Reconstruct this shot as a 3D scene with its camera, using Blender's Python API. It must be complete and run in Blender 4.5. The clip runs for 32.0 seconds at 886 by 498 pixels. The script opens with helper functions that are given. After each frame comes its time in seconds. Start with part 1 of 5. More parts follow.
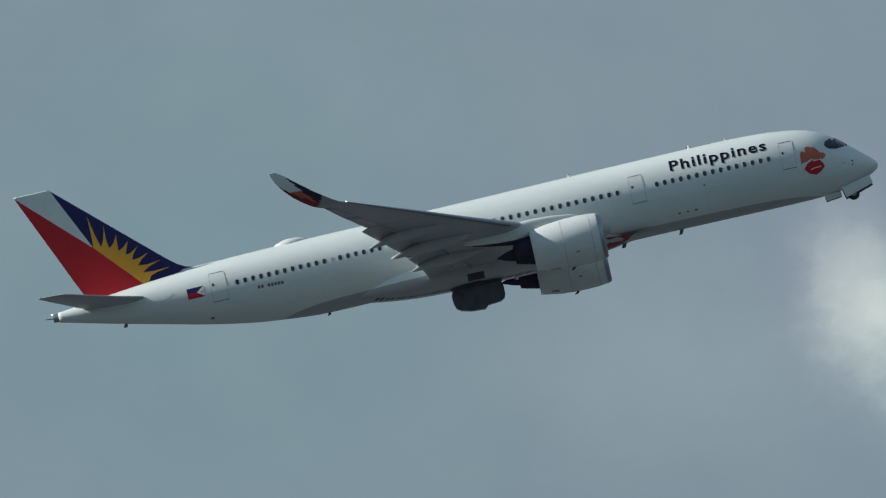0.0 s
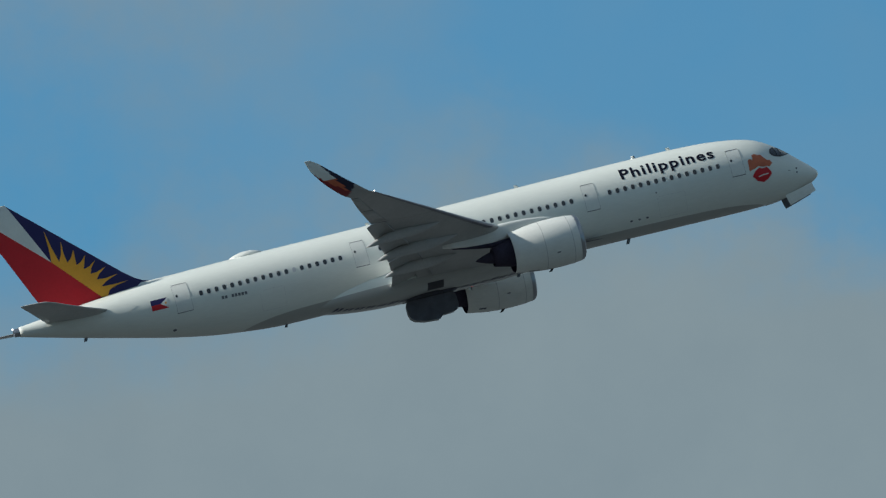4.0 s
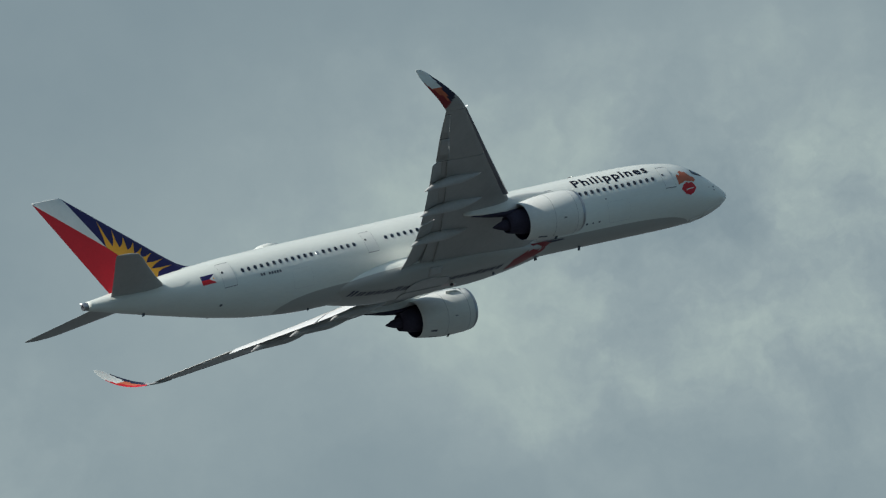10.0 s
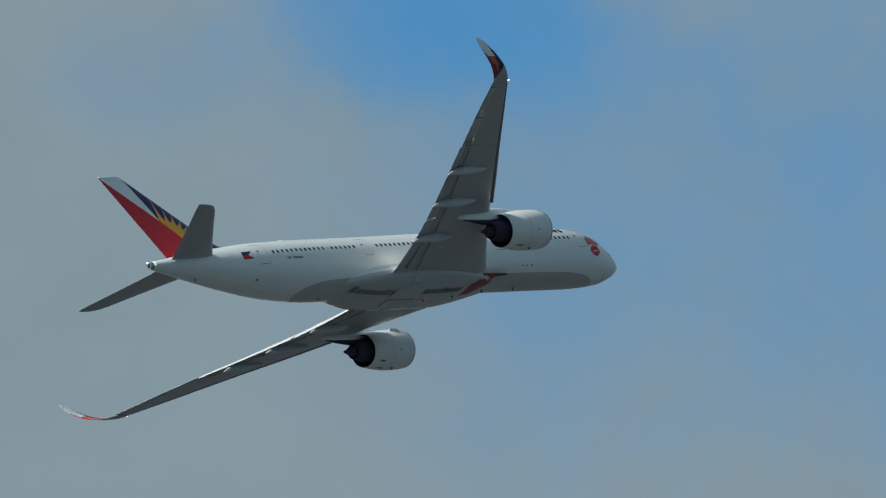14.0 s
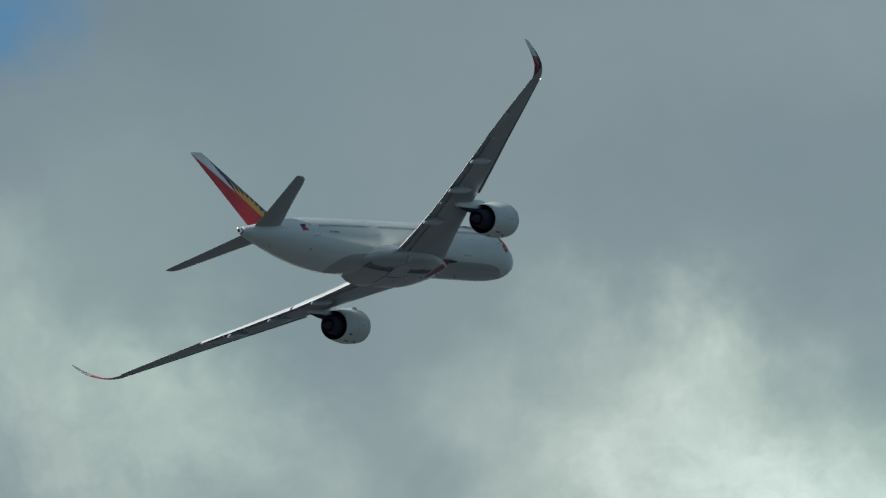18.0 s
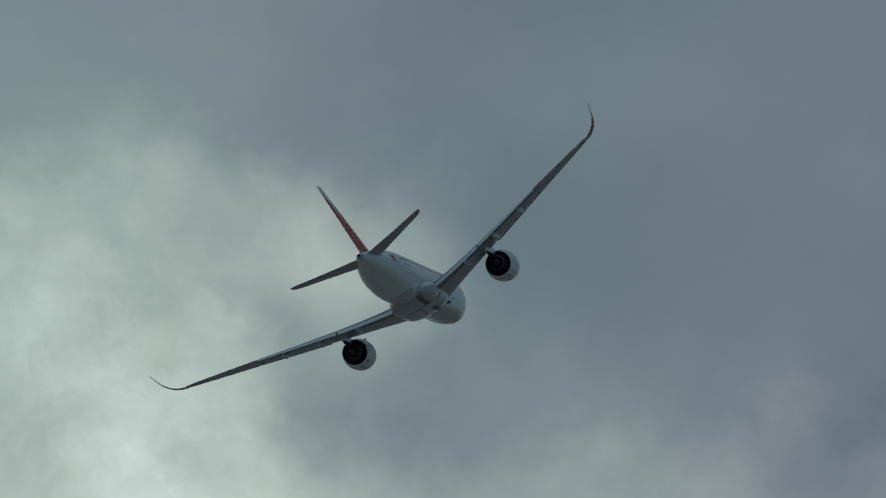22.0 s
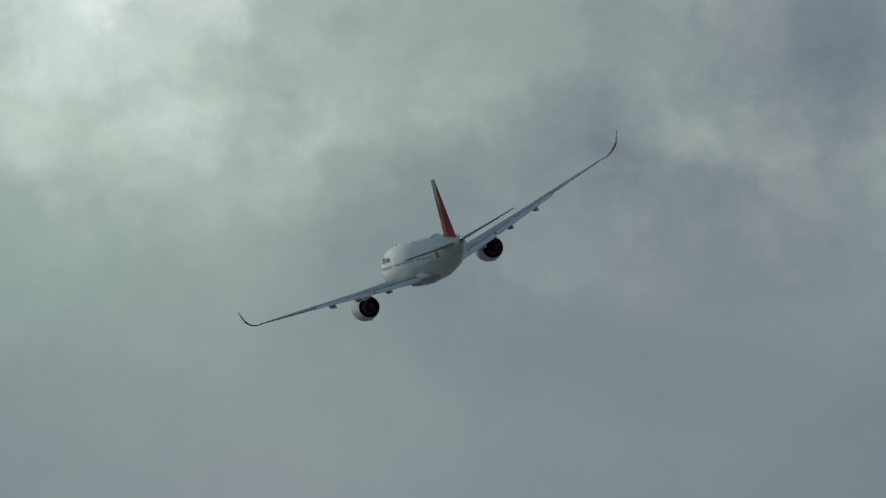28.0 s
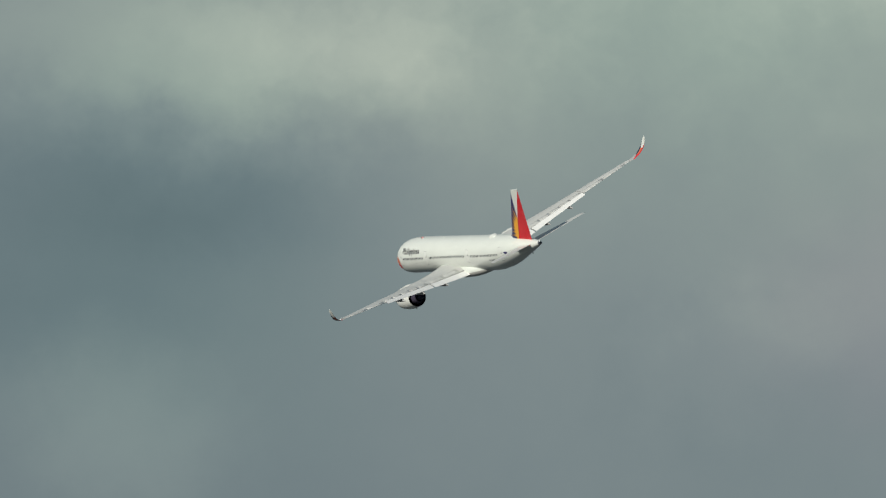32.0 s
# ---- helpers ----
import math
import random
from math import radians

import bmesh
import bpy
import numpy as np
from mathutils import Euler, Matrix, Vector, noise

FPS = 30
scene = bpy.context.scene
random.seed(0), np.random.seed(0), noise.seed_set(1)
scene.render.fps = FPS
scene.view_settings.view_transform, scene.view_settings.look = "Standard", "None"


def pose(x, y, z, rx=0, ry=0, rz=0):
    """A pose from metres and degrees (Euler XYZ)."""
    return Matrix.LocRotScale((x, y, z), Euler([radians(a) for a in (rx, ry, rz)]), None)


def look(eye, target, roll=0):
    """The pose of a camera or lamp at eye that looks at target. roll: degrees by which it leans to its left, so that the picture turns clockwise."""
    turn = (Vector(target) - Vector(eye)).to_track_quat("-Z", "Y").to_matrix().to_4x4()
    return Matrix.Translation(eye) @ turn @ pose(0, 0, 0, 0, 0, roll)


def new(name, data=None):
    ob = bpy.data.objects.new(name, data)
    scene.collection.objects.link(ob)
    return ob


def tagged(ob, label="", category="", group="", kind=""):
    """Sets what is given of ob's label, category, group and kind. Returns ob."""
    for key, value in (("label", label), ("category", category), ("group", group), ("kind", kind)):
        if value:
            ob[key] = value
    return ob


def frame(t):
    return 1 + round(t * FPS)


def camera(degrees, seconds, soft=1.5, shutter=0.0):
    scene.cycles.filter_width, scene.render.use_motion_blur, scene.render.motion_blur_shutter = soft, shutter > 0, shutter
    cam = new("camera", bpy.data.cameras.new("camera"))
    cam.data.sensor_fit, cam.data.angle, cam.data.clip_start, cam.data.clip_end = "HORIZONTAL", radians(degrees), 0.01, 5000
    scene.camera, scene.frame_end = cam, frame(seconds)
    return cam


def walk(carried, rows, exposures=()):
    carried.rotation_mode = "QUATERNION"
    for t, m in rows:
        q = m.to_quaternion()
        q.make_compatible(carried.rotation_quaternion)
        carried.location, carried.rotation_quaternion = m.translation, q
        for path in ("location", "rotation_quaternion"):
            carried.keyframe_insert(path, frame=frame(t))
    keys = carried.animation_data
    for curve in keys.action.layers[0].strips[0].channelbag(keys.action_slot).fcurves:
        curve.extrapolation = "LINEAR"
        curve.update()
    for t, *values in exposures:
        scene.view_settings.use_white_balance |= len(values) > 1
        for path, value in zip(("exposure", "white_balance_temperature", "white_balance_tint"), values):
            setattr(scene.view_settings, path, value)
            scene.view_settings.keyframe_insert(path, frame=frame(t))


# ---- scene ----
cam = camera(2.4, 32.0, soft=1.25)
# the camera stands on the ground and pans: seconds, tilt, turn
walk(cam, [(t, pose(0, 0, 1.7, tilt, 0, turn)) for t, tilt, turn in (
    (0, 95.659, 0.108),
    (0.5, 95.897, -1.134),
    (1, 96.098, -2.320),
    (1.5, 96.269, -3.539),
    (2, 96.391, -4.711),
    (2.5, 96.657, -5.960),
    (3, 96.862, -7.194),
    (3.5, 97.075, -8.430),
    (4, 97.289, -9.668),
    (4.5, 97.499, -10.907),
    (5, 97.723, -12.054),
    (5.5, 97.984, -13.371),
    (6, 98.135, -14.567),
    (6.5, 98.369, -15.879),
    (7, 98.539, -17.100),
    (7.5, 98.675, -18.188),
    (8, 98.833, -19.380),
    (8.5, 98.993, -20.570),
    (9, 99.174, -21.638),
    (9.5, 99.375, -22.834),
    (10, 99.528, -23.902),
    (10.5, 99.752, -25.000),
    (11, 99.867, -26.115),
    (11.5, 99.964, -27.178),
    (12, 100.078, -27.959),
    (12.5, 100.226, -28.948),
    (13, 100.251, -29.858),
    (13.5, 100.318, -30.903),
    (14, 100.323, -31.773),
    (14.5, 100.305, -32.609),
    (15, 100.273, -33.405),
    (15.5, 100.235, -34.160),
    (16, 100.204, -34.584),
    (16.5, 100.195, -35.426),
    (17, 100.154, -36.311),
    (17.5, 100.046, -36.923),
    (18, 99.883, -37.294),
    (18.5, 99.841, -37.694),
    (19, 99.764, -38.233),
    (19.5, 99.665, -38.569),
    (20, 99.577, -38.963),
    (20.5, 99.461, -39.305),
    (21, 99.322, -39.525),
    (21.5, 99.240, -39.779),
    (22, 99.128, -40.058),
    (22.5, 98.986, -40.177),
    (23, 98.854, -40.323),
    (23.5, 98.709, -40.391),
    (24, 98.556, -40.405),
    (24.5, 98.407, -40.494),
    (25, 98.305, -40.535),
    (25.5, 98.201, -40.562),
    (26, 98.083, -40.528),
    (26.5, 97.966, -40.469),
    (27, 97.854, -40.386),
    (27.5, 97.749, -40.279),
    (28, 97.631, -40.216),
    (28.5, 97.524, -40.061),
    (29, 97.452, -39.910),
    (29.5, 97.357, -39.791),
    (30, 97.318, -39.480),
    (30.5, 97.250, -39.103),
    (31, 97.159, -38.894),
    (31.5, 97.076, -38.612),
    (32, 97.021, -38.346),
)], exposures=((0, 0, 6200, 10), (2, 0, 6250, 10), (5, 0, 6450, 10), (9, 0, 6450, 10), (10, 0.02, 6450, 10), (11, 0.03, 6450, 10), (12, -0.18, 6400, 10), (13, 0.06, 6250, 10), (16, -0.04, 6300, 10), (17, -0.14, 6250, 10), (18, -0.28, 6230, 10), (20, -0.48, 6250, 10), (22, -0.55, 6250, 10), (25, -0.55, 6250, 10), (28, -0.5, 6400, 10), (32, -0.45, 6750, 10)))

SKY = 0.10
BLUE_TINT = (0.30, 0.71, 0.95, 1.0)
# azimuth, elevation, half width, half height (degrees), weight
GAPS = [
    (79.84, 7.84, 1.07, 0.64, 1.00),
    (78.60, 7.87, 1.22, 0.61, 1.00),
    (81.51, 7.53, 1.07, 0.64, 0.80),
    (77.77, 8.12, 1.22, 0.61, 1.00),
    (77.14, 8.15, 1.07, 0.86, 0.90),
    (76.18, 8.12, 0.92, 0.98, 1.00),
    (75.38, 8.69, 0.40, 0.40, 0.70),
    (73.09, 8.91, 0.64, 0.40, 0.90),
    (73.26, 9.12, 0.64, 0.35, 0.80),
    (73.96, 9.12, 0.31, 0.24, 0.30),
    (72.82, 9.20, 0.58, 0.37, 0.70),
    (71.45, 9.42, 0.69, 0.34, 0.50),
]
LATE_GAPS = [
    (58.29, 10.99, 0.64, 0.40, 0.62),
    (57.68, 10.52, 1.22, 1.07, 0.53),
    (56.28, 10.37, 1.07, 1.07, 0.40),
    (55.27, 10.45, 0.77, 0.92, 0.53),
    (55.08, 10.02, 0.64, 0.46, 0.53),
    (54.54, 10.65, 0.46, 0.37, 0.26),
    (55.70, 9.77, 0.46, 0.46, 0.53),
    (54.27, 10.37, 0.34, 0.49, 0.44),
    (53.98, 10.63, 0.40, 0.37, 0.40),
]
BRIGHT_EARLY = [
    (88.45, 5.40, 0.52, 0.34, 0.48),
    (88.22, 5.46, 0.70, 0.26, 0.40),
    (85.60, 7.14, 0.77, 0.25, 0.27),
    (83.32, 7.33, 0.31, 0.18, 0.40),
    (77.46, 7.14, 0.77, 0.26, 0.21),
    (74.33, 8.40, 0.92, 0.61, 0.22),
    (73.88, 8.97, 0.24, 0.31, 0.31),
    (68.49, 8.78, 1.84, 0.61, 0.22),
    (70.91, 8.28, 1.53, 0.54, 0.30),
    (67.64, 9.62, 0.61, 0.31, 0.03),
    (64.98, 9.51, 1.68, 0.69, 0.36),
    (61.96, 9.83, 0.61, 0.40, 0.32),
    (60.90, 9.85, 0.92, 0.46, 0.16),
    (54.43, 9.68, 0.61, 0.40, 0.41),
]
BRIGHT_LATE = [
    (52.27, 9.50, 0.46, 0.24, 0.34),
    (51.98, 9.35, 0.51, 0.28, 0.22),
    (53.54, 9.36, 0.61, 0.38, 0.48),
    (51.98, 9.18, 0.69, 0.21, 0.44),
    (51.04, 9.18, 0.54, 0.21, 0.20),
    (51.90, 9.12, 0.58, 0.31, 0.34),
    (50.47, 9.18, 0.31, 0.24, 0.25),
    (51.54, 8.96, 0.46, 0.46, 0.57),
    (50.89, 9.13, 0.37, 0.34, 0.19),
    (50.88, 8.44, 0.77, 0.28, 0.66),
    (50.86, 8.79, 0.34, 0.31, 0.85),
    (50.65, 8.01, 0.92, 0.34, 0.19),
    (50.52, 8.12, 0.77, 0.34, 0.46),
    (48.87, 8.13, 0.92, 0.43, 0.35),
    (51.64, 7.74, 0.92, 0.46, 0.21),
    (49.44, 7.76, 1.68, 0.40, 0.14),
]
DARK = [
    (51.71, 10.02, 1.07, 0.38, -0.10),
    (49.82, 9.52, 0.77, 0.77, -0.12),
    (48.72, 9.07, 0.92, 0.61, -0.06),
    (50.49, 7.19, 1.99, 1.22, 0.15),
    (48.67, 8.75, 0.77, 0.46, -0.11),
    (52.51, 7.04, 0.64, 0.51, -0.08),
    (50.86, 6.62, 0.38, 0.28, -0.05),
    (48.76, 8.23, 0.46, 0.23, -0.08),
    (50.15, 9.15, 0.31, 0.38, 0.14),
    (61.24, 10.37, 0.77, 0.46, -0.16),
    (51.74, 9.60, 1.99, 1.53, 0.19),
    (49.48, 8.16, 2.14, 1.30, 0.24),
    (49.67, 8.93, 0.69, 0.46, -0.09),
    (48.91, 7.97, 0.69, 0.46, -0.20),
    (69.67, 8.90, 0.61, 0.69, -0.14),
    (65.22, 9.44, 0.61, 0.61, -0.20),
    (52.56, 7.60, 0.77, 0.38, 0.24),
    (49.42, 7.61, 0.77, 0.61, -0.20),
]
# the same, for the smaller billows: brighter or darker patches of cloud, and rents in it
PUFFS_EARLY = [
    (88.97, 5.55, 0.16, 0.28, 0.30),
    (89.45, 5.35, 0.50, 0.32, 0.09),
    (86.70, 6.10, 0.50, 0.70, -0.08),
    (84.20, 6.40, 0.55, 0.80, -0.09),
    (73.97, 8.75, 0.20, 0.28, 0.22),
    (70.72, 9.25, 0.32, 0.22, 0.14),
    (71.20, 8.90, 0.60, 0.30, 0.09),
    (69.10, 9.50, 0.50, 0.30, 0.06),
    (63.20, 9.65, 0.40, 0.40, 0.24),
    (63.00, 9.95, 0.36, 0.45, 0.12),
    (66.90, 9.40, 0.40, 0.50, 0.08),
    (64.70, 9.60, 0.40, 0.40, -0.06),
    (61.70, 9.66, 0.32, 0.20, 0.14),
    (60.60, 9.60, 0.50, 0.30, -0.05),
    (61.80, 9.98, 0.60, 0.16, -0.09),
    (62.10, 10.25, 0.30, 0.30, -0.08),
]
PUFFS_LATE = [
    (53.70, 9.90, 0.50, 0.55, 0.13),
    (51.90, 9.20, 0.32, 0.24, 0.13),
    (50.15, 9.08, 0.24, 0.24, 0.20),
    (49.10, 8.60, 0.55, 0.26, -0.06),
    (49.55, 9.60, 0.50, 0.25, 0.08),
    (48.65, 8.38, 0.50, 0.35, -0.11),
    (49.20, 7.92, 0.38, 0.20, -0.10),
    (49.75, 8.02, 0.45, 0.14, 0.06),
    (49.95, 7.68, 0.35, 0.28, -0.10),
    (50.55, 8.78, 0.24, 0.16, 0.12),
    (50.05, 8.60, 0.40, 0.14, -0.10),
    (50.00, 8.10, 0.50, 0.26, -0.11),
    (48.80, 8.12, 0.32, 0.22, -0.12),
    (49.55, 7.85, 0.40, 0.26, -0.13),
    (51.50, 7.40, 0.40, 0.45, 0.08),
    (52.55, 6.55, 0.38, 0.28, 0.13),
    (52.10, 7.52, 0.60, 0.18, 0.10),
    (52.30, 7.12, 0.40, 0.16, -0.07),
    (50.85, 6.75, 0.30, 0.25, 0.07),
    (50.60, 8.22, 0.45, 0.32, 0.10),
    (50.30, 7.97, 0.60, 0.18, -0.10),
]
RENTS = [
    (78.60, 7.25, 0.60, 0.26, 0.60),
    (77.40, 7.36, 0.40, 0.20, 0.40),
    (75.60, 7.65, 0.45, 0.30, 0.90),
    (75.20, 7.50, 0.30, 0.26, 0.50),
    (77.70, 7.42, 0.70, 0.14, 0.55),
    (74.00, 9.10, 0.30, 0.20, 0.50),
    (73.80, 9.15, 0.32, 0.24, 0.60),
    (73.45, 8.50, 0.30, 0.28, 0.55),
    (71.50, 9.42, 0.45, 0.24, 0.45),
    (59.10, 10.80, 0.34, 0.26, 0.26),
    (56.50, 10.78, 0.36, 0.24, 0.55),
    (55.20, 9.65, 0.42, 0.20, 0.40),
    (54.70, 8.95, 0.20, 0.22, 0.30),
]
# rosy (+) and sea-green (-) greys
HUES = [
    (74.50, 8.00, 0.60, 0.60, 0.1),
    (73.70, 8.10, 0.40, 0.50, -0.7),
    (71.90, 8.50, 0.60, 0.70, 0.3),
    (89.00, 5.60, 0.30, 0.50, 0.9),
    (90.80, 5.60, 0.80, 0.80, -0.9),
    (48.60, 8.80, 0.90, 1.30, 1.0),
    (50.10, 9.85, 0.50, 0.40, 0.6),
    (51.20, 9.00, 0.80, 0.90, -0.8),
    (49.20, 7.50, 0.70, 0.50, 0.65),
    (50.95, 7.75, 0.70, 0.60, -0.8),
    (50.30, 6.85, 0.60, 0.40, 0.9),
    (52.50, 7.00, 0.70, 0.70, -1.0),
    (53.40, 9.90, 0.60, 0.70, -0.6),
]
CLOUD_RAMP = [
    (0.00, (0.89, 1.33, 1.59)),
    (0.15, (1.38, 1.98, 2.31)),
    (0.25, (2.02, 2.70, 3.05)),
    (0.35, (2.83, 3.56, 3.76)),
    (0.47, (4.18, 5.09, 4.79)),
    (0.59, (5.58, 6.51, 5.84)),
    (0.71, (7.23, 8.23, 7.45)),
    (0.82, (8.80, 9.65, 8.96)),
    (1.00, (12.18, 12.79, 12.28)),
]



# ---- sky and sun ----
SUN_AZ, SUN_EL = 176.0, 24.0   # degrees, anticlockwise from +x, and above the horizon


def build_sky():
    world = bpy.data.worlds.new("sky")
    scene.world = world
    world.use_nodes = True
    nt = world.node_tree
    nt.nodes.clear()

    def node(kind, **values):
        n = nt.nodes.new(kind)
        for key, value in values.items():
            if key == "op":
                n.operation = value
            elif isinstance(value, bpy.types.NodeSocket):
                nt.links.new(value, n.inputs[key])
            else:
                n.inputs[key].default_value = value
        return n

    def math_node(op, a, b=0.0, c=0.0):
        n = nt.nodes.new("ShaderNodeMath")
        n.operation = op
        for i, v in enumerate((a, b, c)):
            if isinstance(v, bpy.types.NodeSocket):
                nt.links.new(v, n.inputs[i])
            else:
                n.inputs[i].default_value = v
        return n.outputs[0]

    def noise_node(vector, scale, detail, rough=0.55):
        n = nt.nodes.new("ShaderNodeTexNoise")
        n.inputs["Scale"].default_value = scale
        n.inputs["Detail"].default_value = detail
        n.inputs["Roughness"].default_value = rough
        nt.links.new(vector, n.inputs["Vector"])
        return n

    coord = nt.nodes.new("ShaderNodeTexCoord").outputs["Generated"]
    sep = nt.nodes.new("ShaderNodeSeparateXYZ")
    nt.links.new(coord, sep.inputs[0])
    azimuth = math_node("MULTIPLY", math_node("ARCTAN2", sep.outputs[1], sep.outputs[0]), 180 / math.pi)
    elevation = math_node("MULTIPLY", math_node("ARCSINE", sep.outputs[2]), 180 / math.pi)
    comb = nt.nodes.new("ShaderNodeCombineXYZ")
    nt.links.new(azimuth, comb.inputs[0])
    nt.links.new(elevation, comb.inputs[1])
    flat = comb.outputs[0]                     # degrees of azimuth and elevation

    # billows: the plan of the clouds is warped at two scales
    warp = None
    for scale, amount in ((1.1, 0.75), (4.5, 0.22)):
        n = noise_node(flat, scale, 5, 0.6)
        shift = nt.nodes.new("ShaderNodeVectorMath")
        shift.operation = "MULTIPLY_ADD"
        nt.links.new(n.outputs["Color"], shift.inputs[0])
        shift.inputs[1].default_value = (amount, amount, 0)
        if warp is None:
            base = nt.nodes.new("ShaderNodeVectorMath")
            base.operation = "SUBTRACT"
            nt.links.new(flat, base.inputs[0])
            base.inputs[1].default_value = (0.485, 0.485, 0)
            nt.links.new(base.outputs[0], shift.inputs[2])
        else:
            nt.links.new(warp, shift.inputs[2])
        warp = shift.outputs[0]

    # a lighter unrest for the small billows
    curl = None
    for scale, amount in ((2.4, 0.30), (8.0, 0.11)):
        n = noise_node(flat, scale, 6, 0.62)
        shift = nt.nodes.new("ShaderNodeVectorMath")
        shift.operation = "MULTIPLY_ADD"
        nt.links.new(n.outputs["Color"], shift.inputs[0])
        shift.inputs[1].default_value = (amount, amount, 0)
        if curl is None:
            base = nt.nodes.new("ShaderNodeVectorMath")
            base.operation = "SUBTRACT"
            nt.links.new(flat, base.inputs[0])
            base.inputs[1].default_value = (0.205, 0.205, 0)
            nt.links.new(base.outputs[0], shift.inputs[2])
        else:
            nt.links.new(curl, shift.inputs[2])
        curl = shift.outputs[0]

    def blobs(rows, start, plan=None):
        total = start
        for az, el, width, height, weight in rows:
            m = nt.nodes.new("ShaderNodeVectorMath")
            m.operation = "MULTIPLY_ADD"
            nt.links.new(plan or warp, m.inputs[0])
            m.inputs[1].default_value = (1 / width, 1 / height, 0)
            m.inputs[2].default_value = (-az / width, -el / height, 0)
            length = nt.nodes.new("ShaderNodeVectorMath")
            length.operation = "LENGTH"
            nt.links.new(m.outputs[0], length.inputs[0])
            fall = nt.nodes.new("ShaderNodeMapRange")
            fall.interpolation_type = "SMOOTHERSTEP"
            nt.links.new(length.outputs["Value"], fall.inputs[0])
            fall.inputs[1].default_value, fall.inputs[2].default_value = 0.0, 1.5
            fall.inputs[3].default_value, fall.inputs[4].default_value = weight, 0.0
            total = math_node("ADD", total, fall.outputs[0])
        return total

    def ramp(value, stops, interpolation="LINEAR"):
        r = nt.nodes.new("ShaderNodeValToRGB")
        r.color_ramp.interpolation = interpolation
        while len(r.color_ramp.elements) < len(stops):
            r.color_ramp.elements.new(0.5)
        for e, (at, colour) in zip(r.color_ramp.elements, stops):
            e.position, e.color = at, (*colour, 1)
        nt.links.new(value, r.inputs[0])
        return r.outputs[0]

    # gaps between the clouds, with soft uneven edges
    fine = noise_node(flat, 2.2, 7, 0.6).outputs["Fac"]
    wide = noise_node(flat, 0.16, 3, 0.5).outputs["Fac"]
    gap = blobs(RENTS, blobs(LATE_GAPS, blobs(GAPS, 0.0)), curl)
    ragged = math_node("MULTIPLY", math_node("SUBTRACT", fine, 0.5), math_node("MINIMUM", math_node("MULTIPLY", gap, 2.5), 0.75))
    gap = math_node("ADD", gap, ragged)
    # beyond the stretch that the flight crosses: scattered cloud with wide blue openings
    def smooth_step(value, lo, hi, top=1.0):
        n = nt.nodes.new("ShaderNodeMapRange")
        n.interpolation_type = "SMOOTHSTEP"
        nt.links.new(value, n.inputs[0])
        n.inputs[1].default_value, n.inputs[2].default_value = lo, hi
        n.inputs[3].default_value, n.inputs[4].default_value = 0.0, top
        return n.outputs[0]

    beyond = math_node("MAXIMUM", smooth_step(elevation, 13.0, 24.0),
                       smooth_step(math_node("ABSOLUTE", math_node("SUBTRACT", azimuth, 70.0)), 30.0, 48.0))
    opening = smooth_step(noise_node(flat, 0.045, 5, 0.55).outputs["Fac"], 0.44, 0.64, 0.7)
    opening = math_node("MAXIMUM", opening, smooth_step(elevation, 25.0, 50.0, 0.7))   # clearer overhead
    gap = math_node("ADD", gap, math_node("MULTIPLY", beyond, opening))
    cover = nt.nodes.new("ShaderNodeMapRange")
    cover.interpolation_type = "SMOOTHSTEP"
    nt.links.new(gap, cover.inputs[0])
    cover.inputs[1].default_value, cover.inputs[2].default_value = 0.06, 1.0
    cover.inputs[3].default_value, cover.inputs[4].default_value = 0.0, 0.94      # a thin veil stays

    # how thickly lit the clouds are
    glow = blobs(BRIGHT_LATE, blobs(BRIGHT_EARLY, 0.0))
    glow = math_node("DIVIDE", glow, math_node("ADD", glow, 0.75))
    puff = nt.nodes.new("ShaderNodeMapRange")
    nt.links.new(noise_node(warp, 1.9, 6, 0.55).outputs["Fac"], puff.inputs[0])
    puff.inputs[1].default_value, puff.inputs[2].default_value = 0.3, 0.72
    puff.inputs[3].default_value, puff.inputs[4].default_value = 0.45, 1.45
    glow = math_node("MULTIPLY", glow, puff.outputs[0])
    knots = nt.nodes.new("ShaderNodeMapRange")
    nt.links.new(noise_node(curl, 4.2, 6, 0.6).outputs["Fac"], knots.inputs[0])
    knots.inputs[1].default_value, knots.inputs[2].default_value = 0.34, 0.68
    knots.inputs[3].default_value, knots.inputs[4].default_value = 0.82, 1.20
    glow = math_node("MULTIPLY", glow, knots.outputs[0])
    lit = math_node("ADD", glow, 0.46)
    lit = blobs(DARK, lit)
    lit = blobs(PUFFS_LATE, blobs(PUFFS_EARLY, lit, curl), curl)
    lit = math_node("ADD", lit, math_node("MULTIPLY", math_node("SUBTRACT", fine, 0.5), 0.10))
    lit = math_node("ADD", lit, math_node("MULTIPLY", math_node("SUBTRACT", wide, 0.5), 0.10))
    # clouds opposite the sun are lit from the front
    facing = nt.nodes.new("ShaderNodeVectorMath")
    facing.operation = "DOT_PRODUCT"
    nt.links.new(coord, facing.inputs[0])
    facing.inputs[1].default_value = (-math.cos(radians(SUN_AZ)), -math.sin(radians(SUN_AZ)), 0)
    front = math_node("MULTIPLY", math_node("POWER", math_node("MAXIMUM", facing.outputs["Value"], 0.0), 2.0), 0.05)
    lit = math_node("ADD", lit, math_node("MULTIPLY", front, beyond))
    # thick and grey toward the horizon, thin and bright higher up
    lit = math_node("ADD", lit, math_node("MULTIPLY", math_node("SUBTRACT", smooth_step(elevation, 10.0, 45.0, 0.50), 0.30), beyond))
